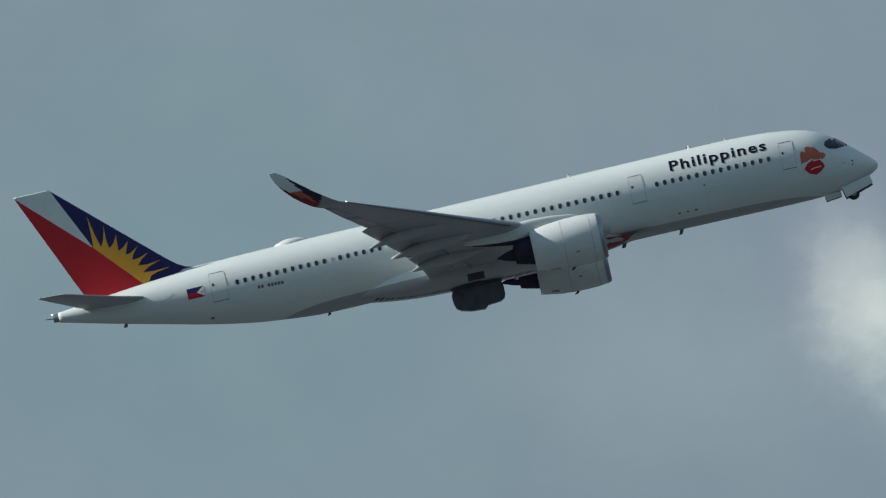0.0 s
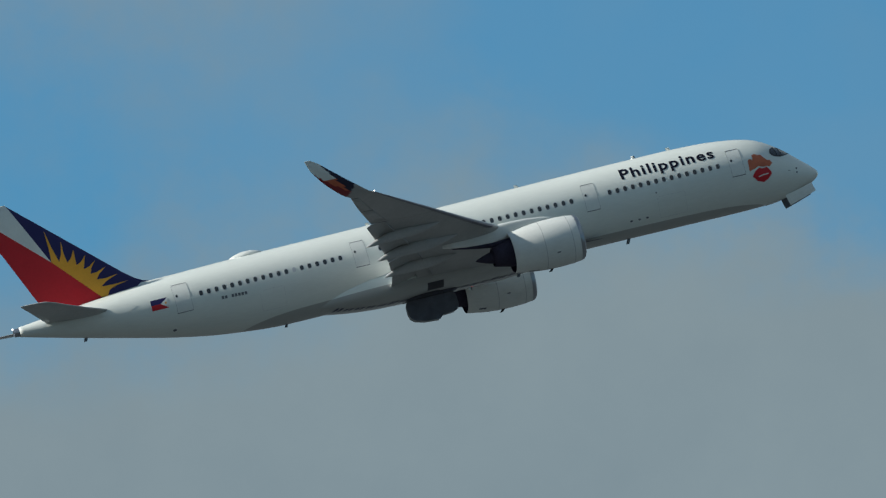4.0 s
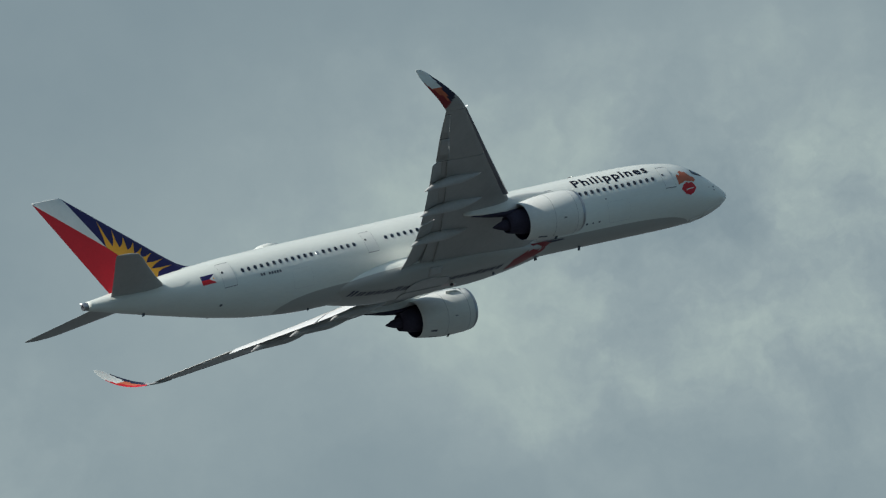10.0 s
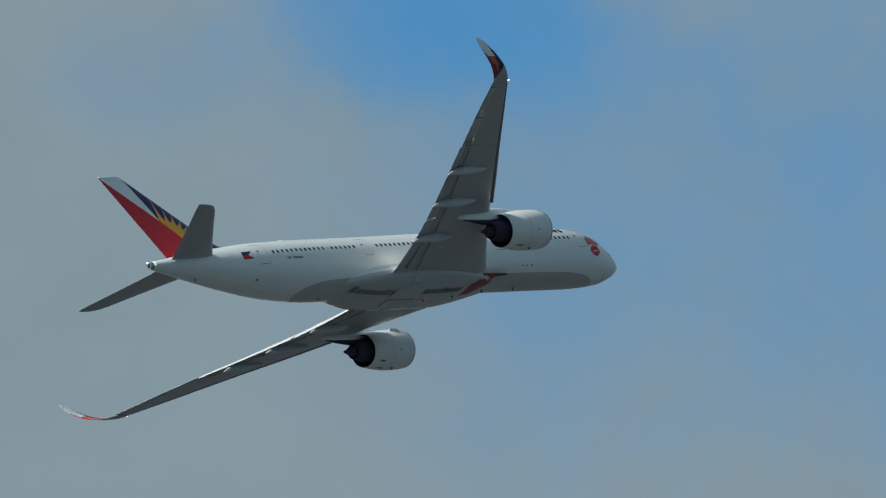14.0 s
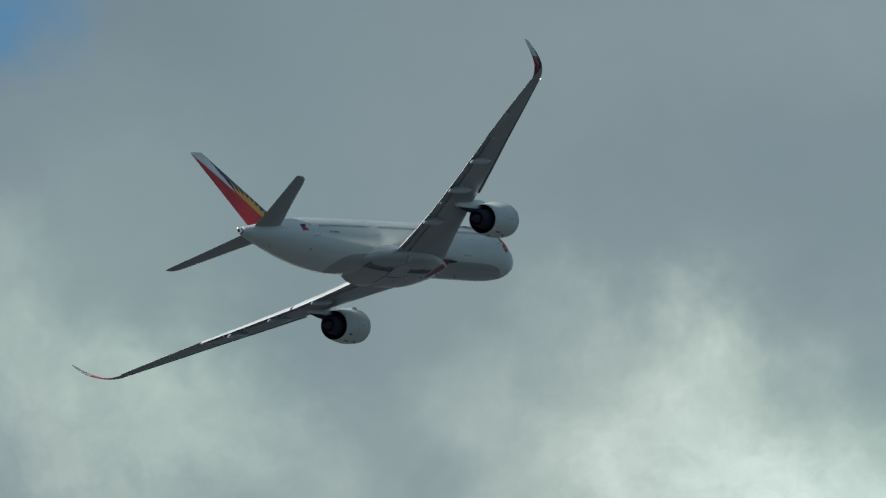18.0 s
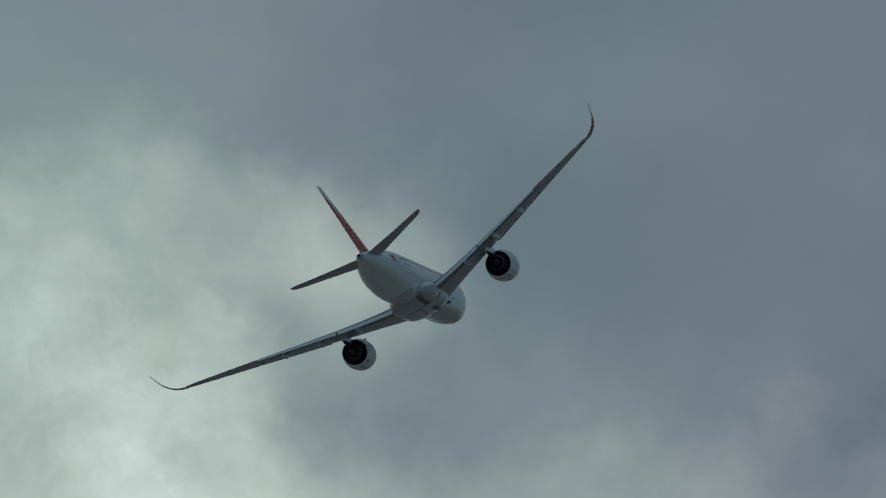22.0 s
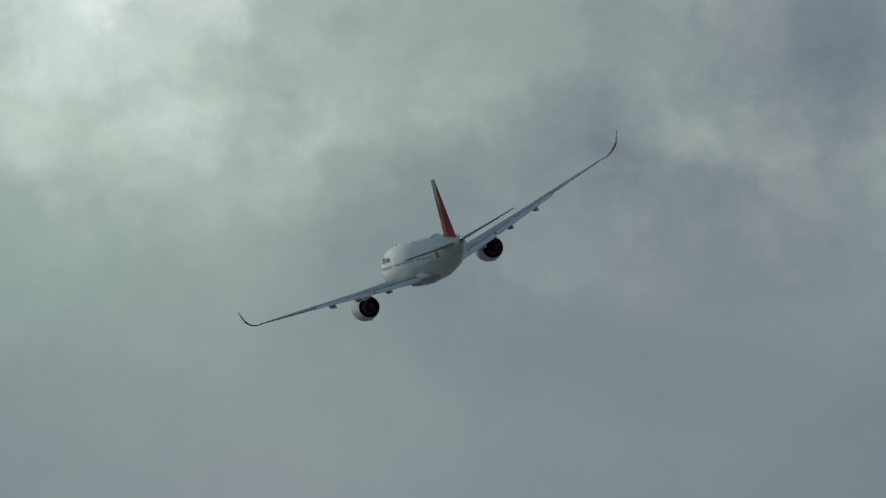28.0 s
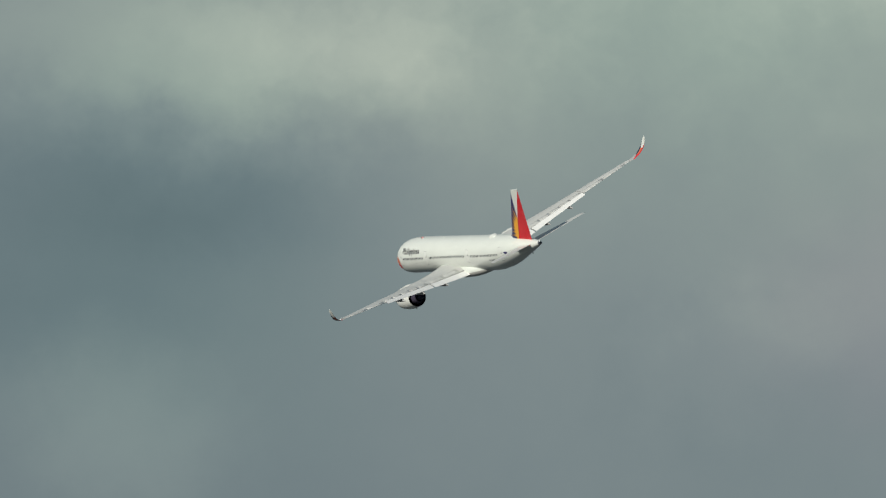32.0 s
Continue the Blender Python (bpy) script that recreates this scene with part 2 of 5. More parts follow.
    cloud = ramp(math_node("DIVIDE", lit, 1.7), CLOUD_RAMP)
    # slow drift of hue between sea-green and rosy grey
    hue = math_node("ADD", math_node("MULTIPLY", blobs(HUES, 0.0, curl), 0.5), 0.5)
    hue = ramp(hue, [(0.0, (0.935, 1.01, 0.985)), (0.5, (1.0, 1.0, 1.0)), (1.0, (1.085, 0.985, 1.03))])
    toned = nt.nodes.new("ShaderNodeMix")
    toned.data_type, toned.blend_type = "RGBA", "MULTIPLY"
    toned.inputs["Factor"].default_value = 1.0
    nt.links.new(cloud, toned.inputs[6])
    nt.links.new(hue, toned.inputs[7])
    cloud = toned.outputs[2]

    blue = nt.nodes.new("ShaderNodeTexSky")
    blue.sky_type = "NISHITA"
    blue.sun_disc = False
    blue.sun_elevation = radians(SUN_EL)
    blue.sun_rotation = radians(90 - SUN_AZ)
    blue.air_density, blue.dust_density, blue.ozone_density = 1.0, 0.2, 3.0
    clear = nt.nodes.new("ShaderNodeMix")
    clear.data_type, clear.blend_type = "RGBA", "MULTIPLY"
    clear.inputs["Factor"].default_value = 1.0
    nt.links.new(blue.outputs[0], clear.inputs[6])
    clear.inputs[7].default_value = BLUE_TINT

    veil = nt.nodes.new("ShaderNodeMapRange")
    nt.links.new(noise_node(curl, 0.9, 4, 0.5).outputs["Fac"], veil.inputs[0])
    veil.inputs[1].default_value, veil.inputs[2].default_value = 0.35, 0.65
    veil.inputs[3].default_value, veil.inputs[4].default_value = 1.03, 0.80
    clearness = math_node("MULTIPLY", cover.outputs[0], veil.outputs[0])
    mix = nt.nodes.new("ShaderNodeMix")
    mix.data_type = "RGBA"
    nt.links.new(clearness, mix.inputs["Factor"])
    nt.links.new(cloud, mix.inputs[6])
    nt.links.new(clear.outputs[2], mix.inputs[7])
    # the ramp's colours are for strength one; the sky texture's for SKY
    out = nt.nodes.new("ShaderNodeOutputWorld")
    bg = nt.nodes.new("ShaderNodeBackground")
    nt.links.new(mix.outputs[2], bg.inputs["Color"])
    bg.inputs["Strength"].default_value = SKY
    nt.links.new(bg.outputs[0], out.inputs["Surface"])


def build_sun():
    lamp = bpy.data.lights.new("sun", "SUN")
    lamp.energy, lamp.angle, lamp.color = 5.0, radians(0.6), (1.0, 0.97, 0.90)
    ob = new("sun", lamp)
    a, e = radians(SUN_AZ), radians(SUN_EL)
    ob.matrix_world = look((900 * math.cos(e) * math.cos(a), 900 * math.cos(e) * math.sin(a), 900 * math.sin(e)), (0, 0, 0))


build_sky()
build_sun()


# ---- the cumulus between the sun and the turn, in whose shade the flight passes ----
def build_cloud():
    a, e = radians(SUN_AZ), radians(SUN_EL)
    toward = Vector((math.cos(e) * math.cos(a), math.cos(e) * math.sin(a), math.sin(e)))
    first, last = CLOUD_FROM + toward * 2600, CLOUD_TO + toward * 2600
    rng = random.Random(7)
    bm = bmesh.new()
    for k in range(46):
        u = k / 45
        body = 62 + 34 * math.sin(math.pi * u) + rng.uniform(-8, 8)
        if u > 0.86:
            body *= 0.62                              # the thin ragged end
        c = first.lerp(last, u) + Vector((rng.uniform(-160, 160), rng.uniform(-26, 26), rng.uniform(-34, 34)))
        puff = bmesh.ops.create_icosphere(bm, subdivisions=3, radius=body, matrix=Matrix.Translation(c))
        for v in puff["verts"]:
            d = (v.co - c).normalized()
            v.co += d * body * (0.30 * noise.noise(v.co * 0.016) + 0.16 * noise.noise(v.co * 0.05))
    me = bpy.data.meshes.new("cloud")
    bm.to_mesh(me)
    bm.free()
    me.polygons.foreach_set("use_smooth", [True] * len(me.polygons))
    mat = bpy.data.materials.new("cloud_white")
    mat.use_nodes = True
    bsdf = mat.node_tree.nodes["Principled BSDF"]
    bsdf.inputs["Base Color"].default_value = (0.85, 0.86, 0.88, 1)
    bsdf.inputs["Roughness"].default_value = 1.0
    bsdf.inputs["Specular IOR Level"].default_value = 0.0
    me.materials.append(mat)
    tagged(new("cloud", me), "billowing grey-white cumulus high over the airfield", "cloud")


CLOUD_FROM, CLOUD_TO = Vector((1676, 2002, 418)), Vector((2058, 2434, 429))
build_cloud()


# ---- materials ----
def paint(name, colour, rough=0.35, metal=0.0, coat=0.3, wear=0.06, stretch=(1, 1, 1), scale=1.2, shine=0.5):
    """A painted or metal skin with broad fading, fine streaks of dirt and slight unevenness of gloss."""
    mat = bpy.data.materials.new(name)
    mat.use_nodes = True
    nt = mat.node_tree
    bsdf = nt.nodes["Principled BSDF"]
    bsdf.inputs["Metallic"].default_value = metal
    bsdf.inputs["Coat Weight"].default_value = coat
    bsdf.inputs["Coat Roughness"].default_value = 0.12
    bsdf.inputs["Specular IOR Level"].default_value = shine
    tc = nt.nodes.new("ShaderNodeTexCoord")
    mp = nt.nodes.new("ShaderNodeMapping")
    mp.inputs["Scale"].default_value = stretch
    nt.links.new(tc.outputs["Object"], mp.inputs[0])
    total = None
    for sc, amount in ((scale * 0.35, wear), (scale * 4, wear * 0.6)):
        n = nt.nodes.new("ShaderNodeTexNoise")
        n.inputs["Scale"].default_value, n.inputs["Detail"].default_value = sc, 5
        nt.links.new(mp.outputs[0], n.inputs["Vector"])
        m = nt.nodes.new("ShaderNodeMapRange")
        m.inputs[1].default_value, m.inputs[2].default_value = 0.3, 0.7
        m.inputs[3].default_value, m.inputs[4].default_value = 1 - amount, 1 + amount * 0.4
        nt.links.new(n.outputs["Fac"], m.inputs[0])
        if total is None:
            total = m.outputs[0]
        else:
            mul = nt.nodes.new("ShaderNodeMath")
            mul.operation = "MULTIPLY"
            nt.links.new(total, mul.inputs[0])
            nt.links.new(m.outputs[0], mul.inputs[1])
            total = mul.outputs[0]
    col = nt.nodes.new("ShaderNodeVectorMath")
    col.operation = "SCALE"
    col.inputs[0].default_value = colour
    nt.links.new(total, col.inputs["Scale"])
    nt.links.new(col.outputs[0], bsdf.inputs["Base Color"])
    r = nt.nodes.new("ShaderNodeMapRange")
    r.inputs[3].default_value, r.inputs[4].default_value = rough * 1.2, rough * 0.8
    r.inputs[1].default_value, r.inputs[2].default_value = 1 - 2 * wear, 1 + wear
    nt.links.new(total, r.inputs[0])
    nt.links.new(r.outputs[0], bsdf.inputs["Roughness"])
    return mat


def two_tone_skin(name, white, belly):
    """White skin whose underside is grey below a clean line with rounded ends."""
    mat = paint(name, white, 0.40, coat=0.6, wear=0.05, stretch=(0.35, 1, 1.4), shine=0.4)
    nt = mat.node_tree
    scale = next(n for n in nt.nodes if n.bl_idname == "ShaderNodeVectorMath")
    tc = next(n for n in nt.nodes if n.bl_idname == "ShaderNodeTexCoord")
    sep = nt.nodes.new("ShaderNodeSeparateXYZ")
    nt.links.new(tc.outputs["Object"], sep.inputs[0])

    def op(kind, a, b):
        n = nt.nodes.new("ShaderNodeMath")
        n.operation = kind
        for i, v in enumerate((a, b)):
            if isinstance(v, bpy.types.NodeSocket):
                nt.links.new(v, n.inputs[i])
            else:
                n.inputs[i].default_value = v
        return n.outputs[0]

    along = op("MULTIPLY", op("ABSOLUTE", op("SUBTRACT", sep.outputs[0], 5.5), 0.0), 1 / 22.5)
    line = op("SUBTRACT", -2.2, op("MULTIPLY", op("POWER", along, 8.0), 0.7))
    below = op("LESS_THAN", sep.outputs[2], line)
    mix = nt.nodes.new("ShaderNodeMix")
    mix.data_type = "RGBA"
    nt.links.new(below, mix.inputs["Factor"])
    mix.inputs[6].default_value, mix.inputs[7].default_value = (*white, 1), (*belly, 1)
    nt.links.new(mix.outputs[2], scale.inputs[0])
    return mat


WHITE = two_tone_skin("white_skin", (0.76, 0.80, 0.745), (0.44, 0.445, 0.42))
PANEL = paint("white_panel", (0.75, 0.78, 0.735), 0.35)
COWL = paint("white_cowl", (0.76, 0.78, 0.735), 0.42, wear=0.08, stretch=(0.5, 1.5, 1))
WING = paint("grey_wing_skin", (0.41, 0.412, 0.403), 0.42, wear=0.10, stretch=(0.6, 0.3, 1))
# paler than the wing skin: sun on upper surfaces put into the colour
WING_TOP = paint("sunlit_wing_top", (0.52, 0.53, 0.51), 0.40, wear=0.10, stretch=(0.6, 0.3, 1))
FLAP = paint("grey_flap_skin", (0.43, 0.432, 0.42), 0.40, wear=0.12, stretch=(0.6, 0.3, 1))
# near white, so the colour carries the sun's brightness on lowered flaps
FLAP_TOP = paint("sunlit_flap_top", (0.78, 0.79, 0.77), 0.35, wear=0.08, stretch=(0.6, 0.3, 1))
SLAT = paint("dull_slat_metal", (0.20, 0.20, 0.24), 0.38, metal=0.4, wear=0.12)
FAIRING = paint("grey_fairing", (0.48, 0.482, 0.47), 0.42, wear=0.12)
TITAN = paint("sooty_titanium", (0.060, 0.053, 0.082), 0.7, metal=0.1, coat=0, wear=0.25, shine=0.1)
DUCT = paint("dark_duct", (0.055, 0.046, 0.085), 0.8, coat=0, wear=0.2, shine=0.08)
LIP = paint("inlet_lip_metal", (0.42, 0.43, 0.46), 0.30, metal=0.9, coat=0, wear=0.1)
GLASS = paint("dark_window_glass", (0.018, 0.026, 0.038), 0.08, coat=0.6, wear=0.1)
SURROUND = paint("window_surround", (0.55, 0.57, 0.58), 0.35, metal=0.5, wear=0.1)
FAINT = paint("faint_seam", (0.42, 0.44, 0.43), 0.5, wear=0.15)
SEAM = paint("dark_seam", (0.05, 0.055, 0.06), 0.6, coat=0, wear=0.2)
BLUE = paint("deep_blue_paint", (0.024, 0.021, 0.105), 0.42, coat=0.04, wear=0.08, shine=0.25)
RED = paint("red_paint", (0.60, 0.024, 0.034), 0.42, coat=0.04, wear=0.08, shine=0.25)
YELLOW = paint("golden_yellow_paint", (0.85, 0.41, 0.045), 0.42, coat=0.04, wear=0.08, shine=0.25)
ORANGE = paint("burnt_orange_paint", (0.62, 0.165, 0.085), 0.45, coat=0.05, wear=0.15, scale=4, shine=0.25)
TITLE = paint("navy_title_paint", (0.005, 0.006, 0.018), 0.6, coat=0.0, wear=0.1, shine=0.15)
DULL_RED = paint("dull_red_paint", (0.30, 0.022, 0.03), 0.45, coat=0.04, wear=0.12)
DARK_BAR = paint("dark_navy_paint", (0.018, 0.02, 0.055), 0.5, coat=0.04, wear=0.12)
FADED = paint("faded_navy_paint", (0.05, 0.053, 0.10), 0.5, coat=0.04, wear=0.2)
GREY_BAR = paint("grey_bar_paint", (0.12, 0.13, 0.15), 0.4, wear=0.1)
WELL = paint("dark_bay_lining", (0.055, 0.056, 0.065), 0.7, coat=0, wear=0.3, scale=4)
DOORBACK = paint("primer_door_lining", (0.145, 0.15, 0.175), 0.6, coat=0, wear=0.3, scale=3)
TYRE = paint("tyre_rubber", (0.03, 0.03, 0.033), 0.75, coat=0, wear=0.2)
HUB = paint("wheel_hub_metal", (0.45, 0.45, 0.46), 0.4, metal=0.7, coat=0, wear=0.15)
STRUT = paint("gear_leg_paint", (0.55, 0.56, 0.56), 0.4, wear=0.15)


def ground_material():
    mat = bpy.data.materials.new("airfield_ground")
    mat.use_nodes = True
    nt = mat.node_tree
    bsdf = nt.nodes["Principled BSDF"]
    bsdf.inputs["Roughness"].default_value = 0.9
    tc = nt.nodes.new("ShaderNodeTexCoord")
    big = nt.nodes.new("ShaderNodeTexNoise")
    big.inputs["Scale"].default_value, big.inputs["Detail"].default_value = 0.004, 8
    small = nt.nodes.new("ShaderNodeTexNoise")
    small.inputs["Scale"].default_value, small.inputs["Detail"].default_value = 0.8, 6
    ramp = nt.nodes.new("ShaderNodeValToRGB")
    ramp.color_ramp.elements[0].position, ramp.color_ramp.elements[0].color = 0.35, (0.029, 0.040, 0.041, 1)
    ramp.color_ramp.elements[1].position, ramp.color_ramp.elements[1].color = 0.65, (0.066, 0.076, 0.080, 1)
    mix = nt.nodes.new("ShaderNodeMath")
    mix.operation = "MULTIPLY_ADD"
    mix.inputs[1].default_value = 0.3
    for n in (big, small):
        nt.links.new(tc.outputs["Object"], n.inputs["Vector"])
    nt.links.new(small.outputs["Fac"], mix.inputs[0])
    nt.links.new(big.outputs["Fac"], mix.inputs[2])
    nt.links.new(mix.outputs[0], ramp.inputs[0])
    nt.links.new(ramp.outputs[0], bsdf.inputs["Base Color"])
    bump = nt.nodes.new("ShaderNodeBump")
    bump.inputs["Strength"].default_value = 0.4
    nt.links.new(small.outputs["Fac"], bump.inputs["Height"])
    nt.links.new(bump.outputs[0], bsdf.inputs["Normal"])
    return mat


def build_ground():
    bm = bmesh.new()
    bmesh.ops.create_grid(bm, x_segments=40, y_segments=40, size=12000)
    for v in bm.verts:
        v.co.z = 0.25 * noise.noise(v.co * 0.0007) - 0.2
    me = bpy.data.meshes.new("ground")
    bm.to_mesh(me)
    bm.free()
    me.materials.append(ground_material())
    tagged(new("ground", me), "flat grassy airfield ground under a cloudy sky", "ground", kind="structure")


build_ground()


# ---- shape helpers: body axes are x forward, y left, z up; s is metres aft of the nose tip ----
CG = 32.0


def part(name, bm, material, parent, label="", smooth=True, angle=None):
    """Links a bmesh as one mesh object under a thing or a part."""
    me = bpy.data.meshes.new(name)
    bm.to_mesh(me)
    bm.free()
    for m in (material if isinstance(material, (list, tuple)) else [material]):
        me.materials.append(m)
    if smooth:
        me.polygons.foreach_set("use_smooth", [True] * len(me.polygons))
        if angle:
            me.set_sharp_from_angle(angle=radians(angle))
    ob = new(name, me)
    ob.parent = parent
    if label:
        tagged(ob, label)
    return ob


def share(name, mesh, matrix, parent, label=""):
    ob = new(name, mesh)
    ob.parent = parent
    ob.matrix_basis = matrix
    if label:
        tagged(ob, label)
    return ob


def loft(sections, closed=True, caps=True):
    """A skin through rings of equally many points."""
    bm = bmesh.new()
    rings = [[bm.verts.new(p) for p in ring] for ring in sections]
    n = len(rings[0])
    for a, b in zip(rings, rings[1:]):
        for i in range(n if closed else n - 1):
            j = (i + 1) % n
            bm.faces.new((a[i], a[j], b[j], b[i]))
    if caps and closed:
        bm.faces.new(list(reversed(rings[0])))
        bm.faces.new(rings[-1])
    bmesh.ops.remove_doubles(bm, verts=bm.verts, dist=1e-5)
    bmesh.ops.recalc_face_normals(bm, faces=bm.faces)
    return bm


def revolve(profile, centre, n=48, angle=(0.0, 2 * math.pi)):
    """Turns (s, radius) rows about a fore-and-aft axis through (y, z)."""
    y, z = centre
    rings = []
    for s, r in profile:
        rings.append([(CG - s, y + r * math.sin(a), z + r * math.cos(a)) for a in
                      (angle[0] + (angle[1] - angle[0]) * k / n for k in range(n))])
    return loft(rings, caps=False)


def curve_at(xs, ys, x):
    """A smooth curve through the knots (cubic, no overshoot)."""
    xs, ys = np.asarray(xs, float), np.asarray(ys, float)
    d = np.diff(ys) / np.diff(xs)
    m = np.concatenate([[d[0]], [0 if a * b <= 0 else 2 * a * b / (a + b) for a, b in zip(d, d[1:])], [d[-1]]])
    j = int(min(max(np.searchsorted(xs, x) - 1, 0), len(xs) - 2))
    h = xs[j + 1] - xs[j]
    u = min(max((x - xs[j]) / h, 0.0), 1.0)
    return float((2 * u ** 3 - 3 * u * u + 1) * ys[j] + (u ** 3 - 2 * u * u + u) * h * m[j]
                 + (3 * u * u - 2 * u ** 3) * ys[j + 1] + (u ** 3 - u * u) * h * m[j + 1])


# fuselage lines: crown, keel and half breadth against distance from the nose
CROWN = ((0, 0.35, 1.3, 2.1, 3.0, 4.15, 5.0, 6.4, 9, 12, 20, 30, 38, 45, 52, 58, 62, 66.3),
         (-1.12, -0.60, 0.25, 0.98, 1.70, 2.42, 2.76, 3.05, 3.32, 3.40, 3.34, 3.20, 3.10, 3.05, 2.93, 2.52, 2.12, 1.62))
KEEL = ((0, 0.35, 1, 2, 3, 5, 7, 9.5, 14, 20, 30, 40, 45, 50, 54, 58, 62, 66.3),
        (-1.12, -1.58, -1.90, -2.25, -2.5, -2.72, -2.77, -2.78, -2.78, -2.80, -2.9, -3.05, -3.10, -2.72, -2.06, -1.16, -0.22, 0.84))
BREADTH = ((0, 0.35, 1, 2, 3, 4, 5, 7, 9.5, 42, 47, 52, 56, 60, 63.5, 66.3),
           (0.0, 0.62, 1.12, 1.68, 2.1, 2.42, 2.64, 2.88, 2.98, 2.98, 2.95, 2.72, 2.30, 1.68, 1.02, 0.42))


def fus(s):
    top, bottom, w = curve_at(*CROWN, s), curve_at(*KEEL, s), curve_at(*BREADTH, s)
    return (top + bottom) / 2, max((top - bottom) / 2, 0.001), max(w, 0.001)


def skin_y(s, z):
    """Half breadth of the fuselage at height z."""
    c, h, w = fus(s)
    return w * math.sqrt(max(0.0, 1 - ((z - c) / h) ** 2))


def skin_normal(s, z, side):
    c, h, w = fus(s)
    y = skin_y(s, z)
    return Vector((0, side * y / w ** 2, (z - c) / h ** 2)).normalized()


def cut(bm, axis, step):
    """Slices a flat bmesh into bands so that it can be bent."""
    lo = min(v.co[axis] for v in bm.verts)
    hi = max(v.co[axis] for v in bm.verts)
    x = math.floor(lo / step) * step + step
    normal = [0, 0, 0]
    normal[axis] = 1
    while x < hi - 1e-4:
        at = [0, 0, 0]
        at[axis] = x
        bmesh.ops.bisect_plane(bm, geom=bm.verts[:] + bm.edges[:] + bm.faces[:], plane_co=at, plane_no=normal)
        x += step


def on_skin(polys, side, off=0.012, step=0.25):
    """Flat outlines in (s, z) laid onto the fuselage side. side: -1 right, 1 left."""
    bm = bmesh.new()
    for poly in polys:
        f = bm.faces.new([bm.verts.new((s, 0, z)) for s, z in poly])
        bmesh.ops.triangulate(bm, faces=[f])
    bend(bm, side, off, step)
    return bm


def bend(bm, side, off, step=0.25):
    cut(bm, 2, step)
    cut(bm, 0, max(step * 2, 0.5))
    for v in bm.verts:
        s = v.co.x
        mid, half, breadth = fus(s)
        z = min(max(v.co.z, mid - 0.995 * half), mid + 0.995 * half)
        n = skin_normal(s, z, side)
        v.co = Vector((CG - s, side * skin_y(s, z), z)) + n * (off + 0.006)
    bm.normal_update()
    for f in bm.faces:
        if f.normal.y * side < 0:
            f.normal_flip()


def rounded(s0, s1, z0, z1, r, n=4):
    """A rectangle in (s, z) with round corners."""
    out = []
    for cs, cz, a0 in ((s1 - r, z1 - r, 0), (s0 + r, z1 - r, 90), (s0 + r, z0 + r, 180), (s1 - r, z0 + r, 270)):
        out += [(cs + r * math.cos(radians(a0 + 90 * k / n)), cz + r * math.sin(radians(a0 + 90 * k / n))) for k in range(n + 1)]
    return out


AIRFOIL = (0.0, 0.004, 0.012, 0.03, 0.06, 0.11, 0.18, 0.28, 0.40, 0.52, 0.64, 0.76, 0.86, 0.94, 1.0)


def thickness(u):
    return 5 * (0.2969 * math.sqrt(u) - 0.1260 * u - 0.3516 * u * u + 0.2843 * u ** 3 - 0.1030 * u ** 4)


def foil(le, chord, ratio, y, z, up=(0, 1), camber=0.02, twist=0.0, start=0.0, end=1.0, n=14):
    """One closed section: from the trailing edge over the top to the nose and back below.
    up: the direction of its thickness in (y, z); le: s of the leading edge."""
    us = [start + (end - start) * u for u in (AIRFOIL if start == 0 else [k / n for k in range(n + 1)])]
    pts = []

    def at(u, sign):
        cz = camber * 4 * u * (1 - u)
        h = (cz + sign * ratio * thickness(u)) * chord
        s = le + u * chord
        h -= (u - 0.25) * chord * math.tan(radians(twist))
        return (CG - s, y + up[0] * h, z + up[1] * h)

    for u in reversed(us):
        pts.append(at(u, 1))
    for u in us[1 if start == 0 else 0:]:
        pts.append(at(u, -1))
    return pts


def mirror(bm):
    """The same shape on the other side."""
    for v in bm.verts:
        v.co.y = -v.co.y
    bmesh.ops.reverse_faces(bm, faces=bm.faces[:])
    return bm


def sided(bm, side):
    return bm if side > 0 else mirror(bm)


def box(x0, x1, y0, y1, z0, z1, bevel=0.0, segments=2):
    bm = bmesh.new()
    bmesh.ops.create_cube(bm, size=1, matrix=Matrix.LocRotScale(((x0 + x1) / 2, (y0 + y1) / 2, (z0 + z1) / 2), None,
                                                                (abs(x1 - x0), abs(y1 - y0), abs(z1 - z0))))
    if bevel:
        bmesh.ops.bevel(bm, geom=bm.edges[:], offset=bevel, segments=segments, affect="EDGES", profile=0.5)
    return bm


def tube(points, radii, n=12):
    """A round bar through points."""
    pts = [Vector(p) for p in points]
    rings = []
    for i, p in enumerate(pts):
        d = (pts[min(i + 1, len(pts) - 1)] - pts[max(i - 1, 0)]).normalized()
        q = d.to_track_quat("Z", "Y")
        r = radii[i] if isinstance(radii, (list, tuple)) else radii
        rings.append([p + q @ Vector((r * math.cos(a), r * math.sin(a), 0)) for a in (2 * math.pi * k / n for k in range(n))])
    return loft(rings)


# ---- the airliner ----
airliner = tagged(new("airliner"), "white twin-engine passenger jet climbing away, red, blue and yellow tail", "airplane")


